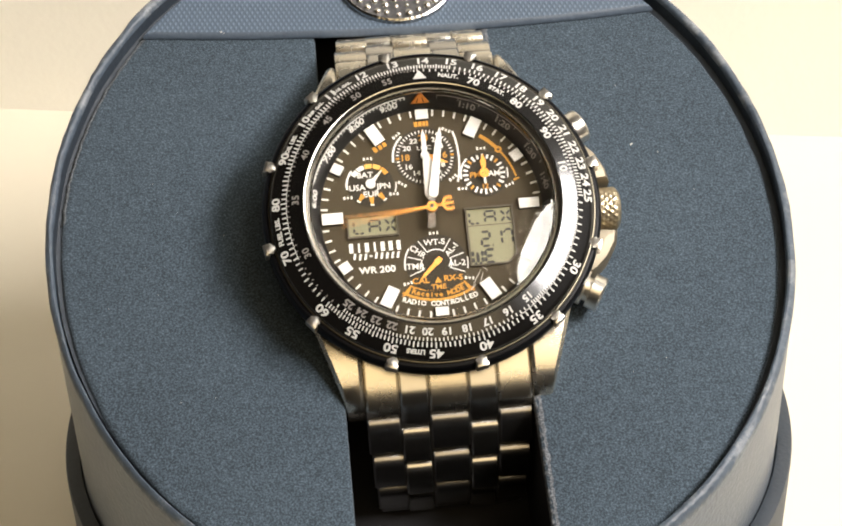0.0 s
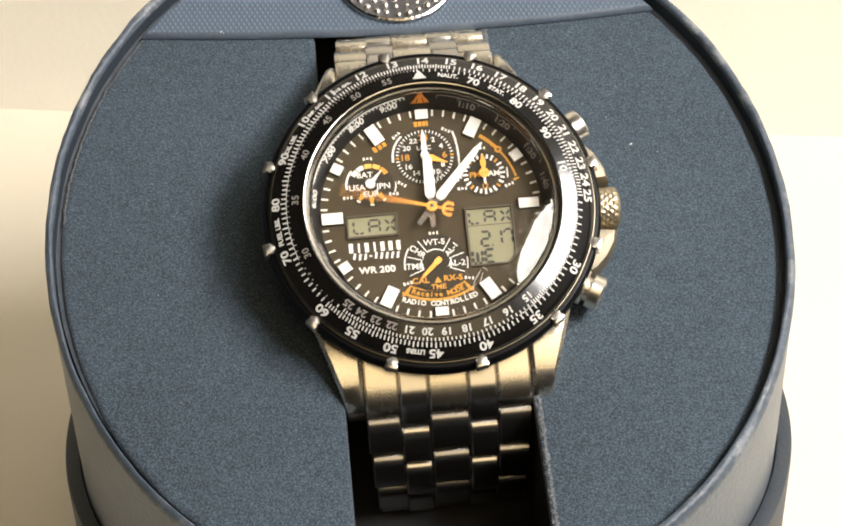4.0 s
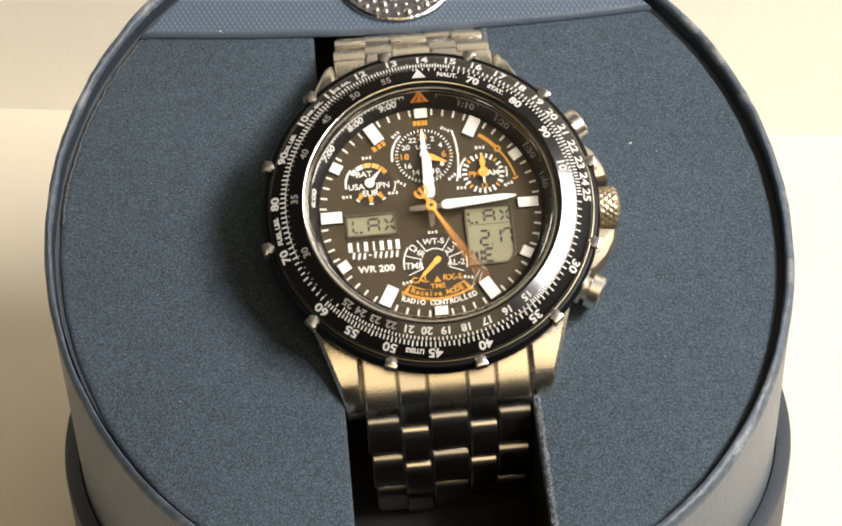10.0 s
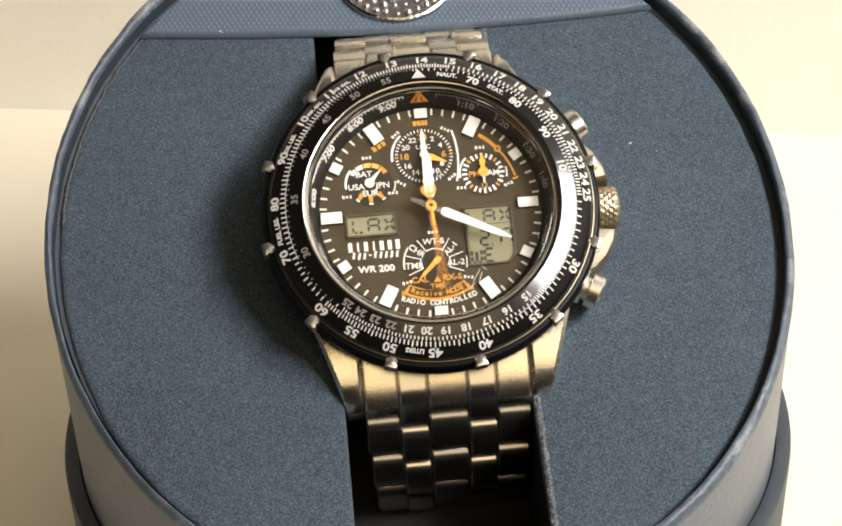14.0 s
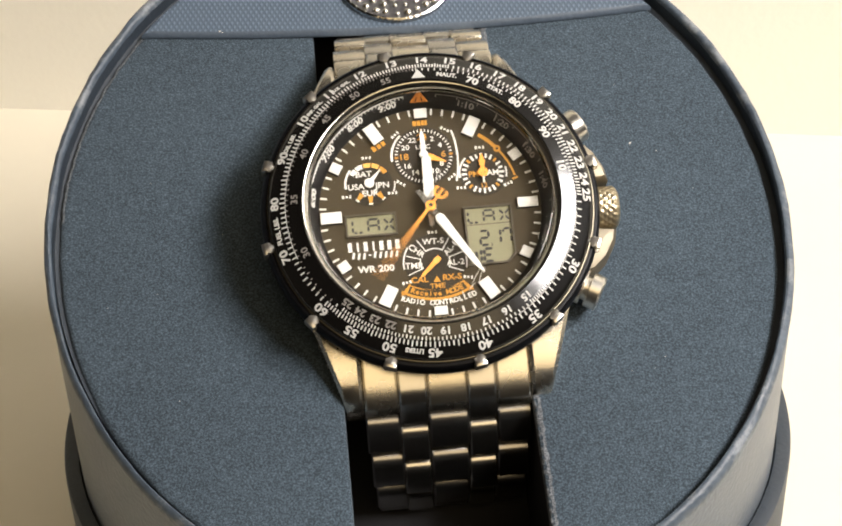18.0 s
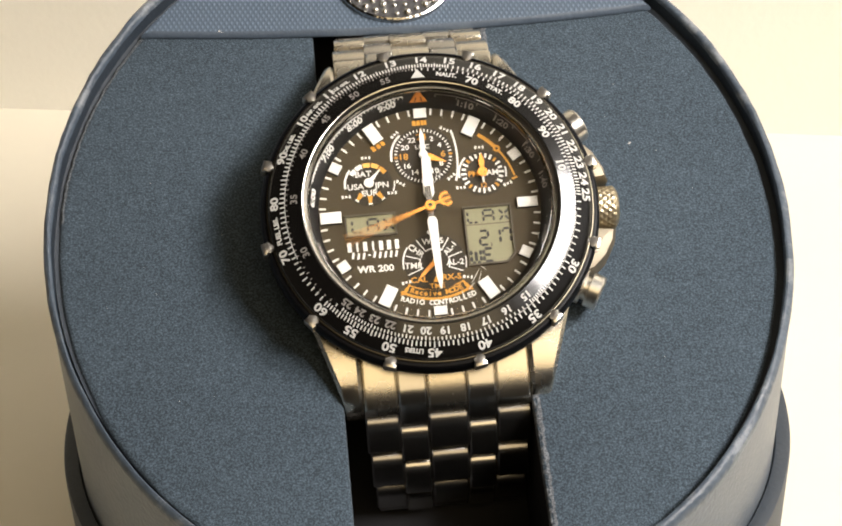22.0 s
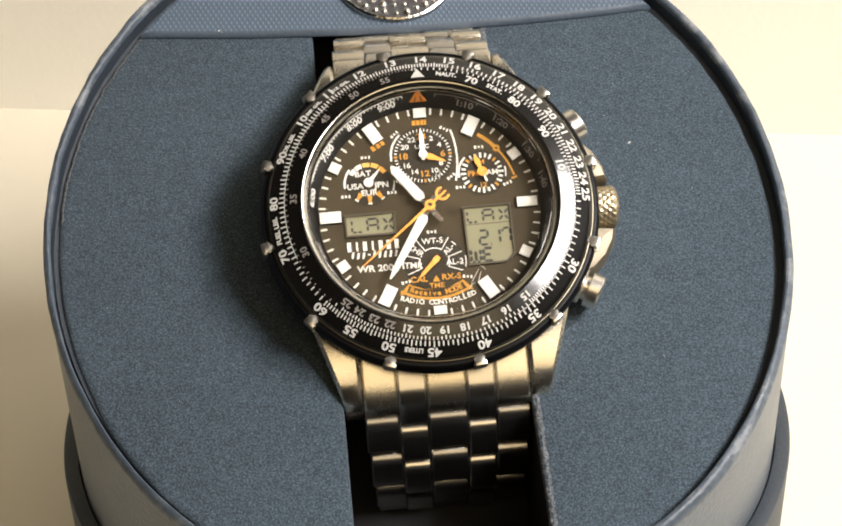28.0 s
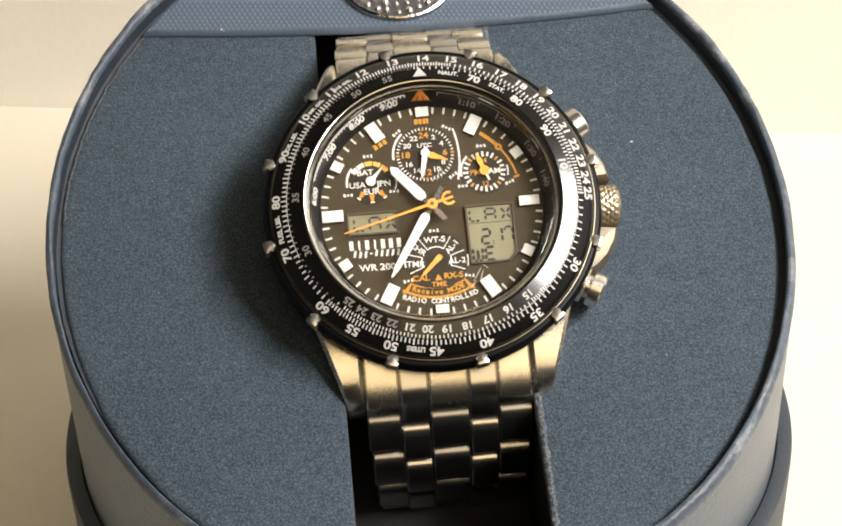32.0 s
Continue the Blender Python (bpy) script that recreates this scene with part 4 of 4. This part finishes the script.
digits("7", 9.65, -5.5, 1.05, 2.05, 1.35, lcd, 0.36)
digits("WE", 4.98, -8.0, 1.3, 1.85, 1.75, lcd, 0.42)

# ---- hands ----


def hand(name, outline, z0, z1, material, label, h, bevel=0.08):
    return part(name, prism(outline, z0, z1, bevel), material, watch, label, at(0, 0, h), smooth=20)


def sword(length, w0, w1, r0, shoulder_at):
    return [(-w0 / 2 + 0.3, r0), (w0 / 2 - 0.3, r0), (w0 / 2, r0 + 0.6), (w1 / 2, shoulder_at), (0.12, length), (-0.12, length), (-w1 / 2, shoulder_at), (-w0 / 2, r0 + 0.6)]


def tailed(parent, tail, root, width=0.5):
    """The polished root and tail of a hand."""
    part("root", prism([(-width / 2, -tail), (width / 2, -tail), (width / 2 + 0.12, 0), (width / 2, root), (-width / 2, root), (-width / 2 - 0.12, 0)], -0.08, 0.1, 0.05),
         M_POLISH, parent, "polished steel root", smooth=20)
    part("hub", disc(0.85, -0.1, 0.18, 32), M_POLISH, parent)


hour_hand = hand("hour_hand", sword(8.0, 1.5, 1.25, 1.55, 7.25), 0, 0.28, M_LUME, "white luminous hour hand", 1.2)
tailed(hour_hand, 2.6, 1.6, 0.7)
minute_hand = hand("minute_hand", sword(11.8, 1.4, 0.8, 1.5, 10.2), 0, 0.26, M_LUME, "white luminous minute hand", 1.75)
tailed(minute_hand, 3.0, 1.5, 0.7)
second_hand = hand("second_hand", [(-0.12, -1.2), (0.12, -1.2), (0.2, 0), (0.07, 12.7), (-0.07, 12.7), (-0.2, 0)], 0, 0.14, M_HAND, "thin orange second hand", 2.25, 0.03)
part("hub", disc(0.72, -0.05, 0.2, 32), M_HAND, second_hand)
part("pin", disc(0.3, 0.19, 0.3, 24), M_POLISH, second_hand)
part("tail_shank", prism([(-0.2, 0), (0.2, 0), (0.13, -3.0), (-0.13, -3.0)], 0, 0.14, 0.02), M_HAND, second_hand, smooth=0)
part("tail_crescent", arc(0.68, 1.0, -125, 125, 0, 0.14), M_HAND, second_hand, "curved crescent across the tail", at(0, -2.4, 0), smooth=0)

world_hand = part("world_time_hand", prism([(-0.2, -0.9), (0.2, -0.9), (0.38, 0.6), (0.3, 2.9), (0.04, 3.85), (-0.04, 3.85), (-0.3, 2.9), (-0.38, 0.6)], 0, 0.15, 0.04), M_LUME, watch,
                  "short white world time hand", at(UX, UY, 0.55), smooth=20)
part("hub", disc(0.62, -0.05, 0.22, 28), M_LUME, world_hand)
alarm_hand = part("small_orange_hand", prism([(-0.15, -0.6), (0.15, -0.6), (0.48, 1.0), (0.05, 3.3), (-0.05, 3.3), (-0.48, 1.0)], 0, 0.12, 0.03), M_HAND, watch,
                  "short orange subdial hand", at(UX, UY, 0.32, 0, 0, -112), smooth=20)
charge_hand = part("charge_hand", prism([(-0.25, -0.5), (0.25, -0.5), (0.3, 0.5), (0.05, 2.5), (-0.05, 2.5), (-0.3, 0.5)], 0, 0.14, 0.03), M_LUME, watch,
                   "short white charge hand", at(LX, LY, 0.4, 0, 0, -42), smooth=20)
part("hub", disc(0.68, -0.05, 0.2, 28), M_LUME, charge_hand)
day_hand = part("day_hand", prism([(-0.16, -0.4), (0.16, -0.4), (0.28, 1.2), (0.42, 1.6), (0.08, 2.75), (-0.08, 2.75), (-0.42, 1.6), (-0.28, 1.2)], 0, 0.14, 0.03), M_HAND, watch,
                "orange day and night hand", at(RX, RY, 0.4), smooth=20)
part("hub", lathe([(0.3, 0), (0.3, 0.2), (0.68, 0.2), (0.68, 0)], 28), M_HAND, day_hand)
part("tail", block(0.3, 0.9, 0.12, 0, 0, -1.1), M_LUME, day_hand, "white tail", smooth=0)
mode_hand = part("mode_hand", prism([(-0.3, -0.75), (0.3, -0.75), (0.42, -0.2), (0.3, 0.4), (0.22, 2.6), (0.05, 3.2), (-0.05, 3.2), (-0.22, 2.6), (-0.3, 0.4), (-0.42, -0.2)], 0, 0.14, 0.03),
                 M_HAND, watch, "orange mode hand", at(BX + 0.1, BY + 0.1, 0.4, 0, 0, -226), smooth=20)
part("hub", disc(0.4, 0.1, 0.24, 28), M_AMBER, mode_hand)
part("centre_post", disc(0.5, 0, 2.2, 24), M_POLISH, watch, "steel centre post", at(0, 0, 0))

# the padded roll under the watch
bm = bmesh.new()
loops = []
for i in range(13):
    k = i / 12
    s = math.sin(math.pi * min(1, max(0, k * 5, 0)) / 2) if k < 0.2 else (math.sin(math.pi * (1 - k) * 5 / 2) if k > 0.8 else 1)
    s = max(0.15, s)
    loops.append([(-11 + 22 * k, 20 * s * math.cos(math.tau * j / 40), -19 + 10.3 * s * math.sin(math.tau * j / 40)) for j in range(40)])
cushion = tagged(part("watch_cushion", loft(loops, caps=True, bm=bm), M_BLACK, m=WATCH), "black padded roll inside the watch bracelet", "cushion")

# ---- unseen glowing panel: stands in for the bright source the crystal mirrors ----
panel = thing("glow_panel", "unseen round glowing panel standing in for the bright source the crystal mirrors", "lamp")
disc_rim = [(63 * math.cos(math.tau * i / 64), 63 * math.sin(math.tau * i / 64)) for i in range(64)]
part("diffuser", prism(disc_rim, 0, 3), M_GLOW, panel, "glowing face of the unseen panel")
part("back", prism([(x * 1.02, y * 1.02) for x, y in disc_rim], 3.2, 14, 2), M_LUME, panel, "white back of the unseen panel")
# The rod is made up, only to hang the panel.
part("rod", disc(5, 12, 1035, 24), M_POLISH, panel, "added rod that hangs the unseen panel")


# ---- what moves ----
def motions():
    # the second hand races on until it meets the minute, then ticks; small unevenness as it runs
    lead = ((0, 11), (1, 8), (2, 5), (3, 4), (6, -5), (7, -4), (8, 2), (9, -12), (10, -1), (11, -4), (12, 0), (13, -9), (14, -7), (17, 5), (18, 5),
            (19, 5), (20, -6), (21, 0), (22, 4), (23, 8), (24, -3), (25, -1), (26.66, 0))
    stop, m0, rate = 26.66, 10.8, 457.9
    rows_s = []
    for i in range(321):
        t = i / 10
        if t <= stop:
            angle = 253 + rate * t + float(np.interp(t, [p[0] for p in lead], [p[1] for p in lead]))
        else:
            angle = 253 + rate * stop + (231 - (253 + rate * stop) % 360) - 6 * (t < 27.25) + 6 * sum(t > k for k in (28.25, 29.25, 30.25, 31.25))
        rows_s.append((t, at(0, 0, 2.25, 0, 0, -angle)))
    walk(second_hand, rows_s)
    walk(minute_hand, [(t, at(0, 0, 1.75, 0, 0, -(m0 + a))) for t, a in [(k, 7.62 * k) for k in range(27)] + [(26.66, 201.8), (27.2, 201.8), (32, 202.2)]])
    walk(hour_hand, [(t, at(0, 0, 1.2, 0, 0, -a)) for t, a in ((0, 0.4), (26.0, 0.8), (26.5, 0.4), (27.5, -24.5), (28.0, -36.5), (28.25, -40), (32, -40))])
    walk(day_hand, [(t, at(RX, RY, 0.4, 0, 0, -a)) for t, a in ((0, 0), (26.1, 0), (28.3, -20), (32, -20))])
    walk(world_hand, [(t, at(UX, UY, 0.55, 0, 0, -a)) for t, a in ((0, 0), (28.3, 0), (28.5, -2), (29.0, -25), (29.5, -47), (30, -71), (30.5, -94), (31, -116), (31.5, -140), (32, -168))])
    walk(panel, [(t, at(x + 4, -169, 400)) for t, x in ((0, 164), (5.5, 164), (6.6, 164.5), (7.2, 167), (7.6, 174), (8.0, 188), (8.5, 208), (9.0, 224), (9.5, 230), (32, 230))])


motions()
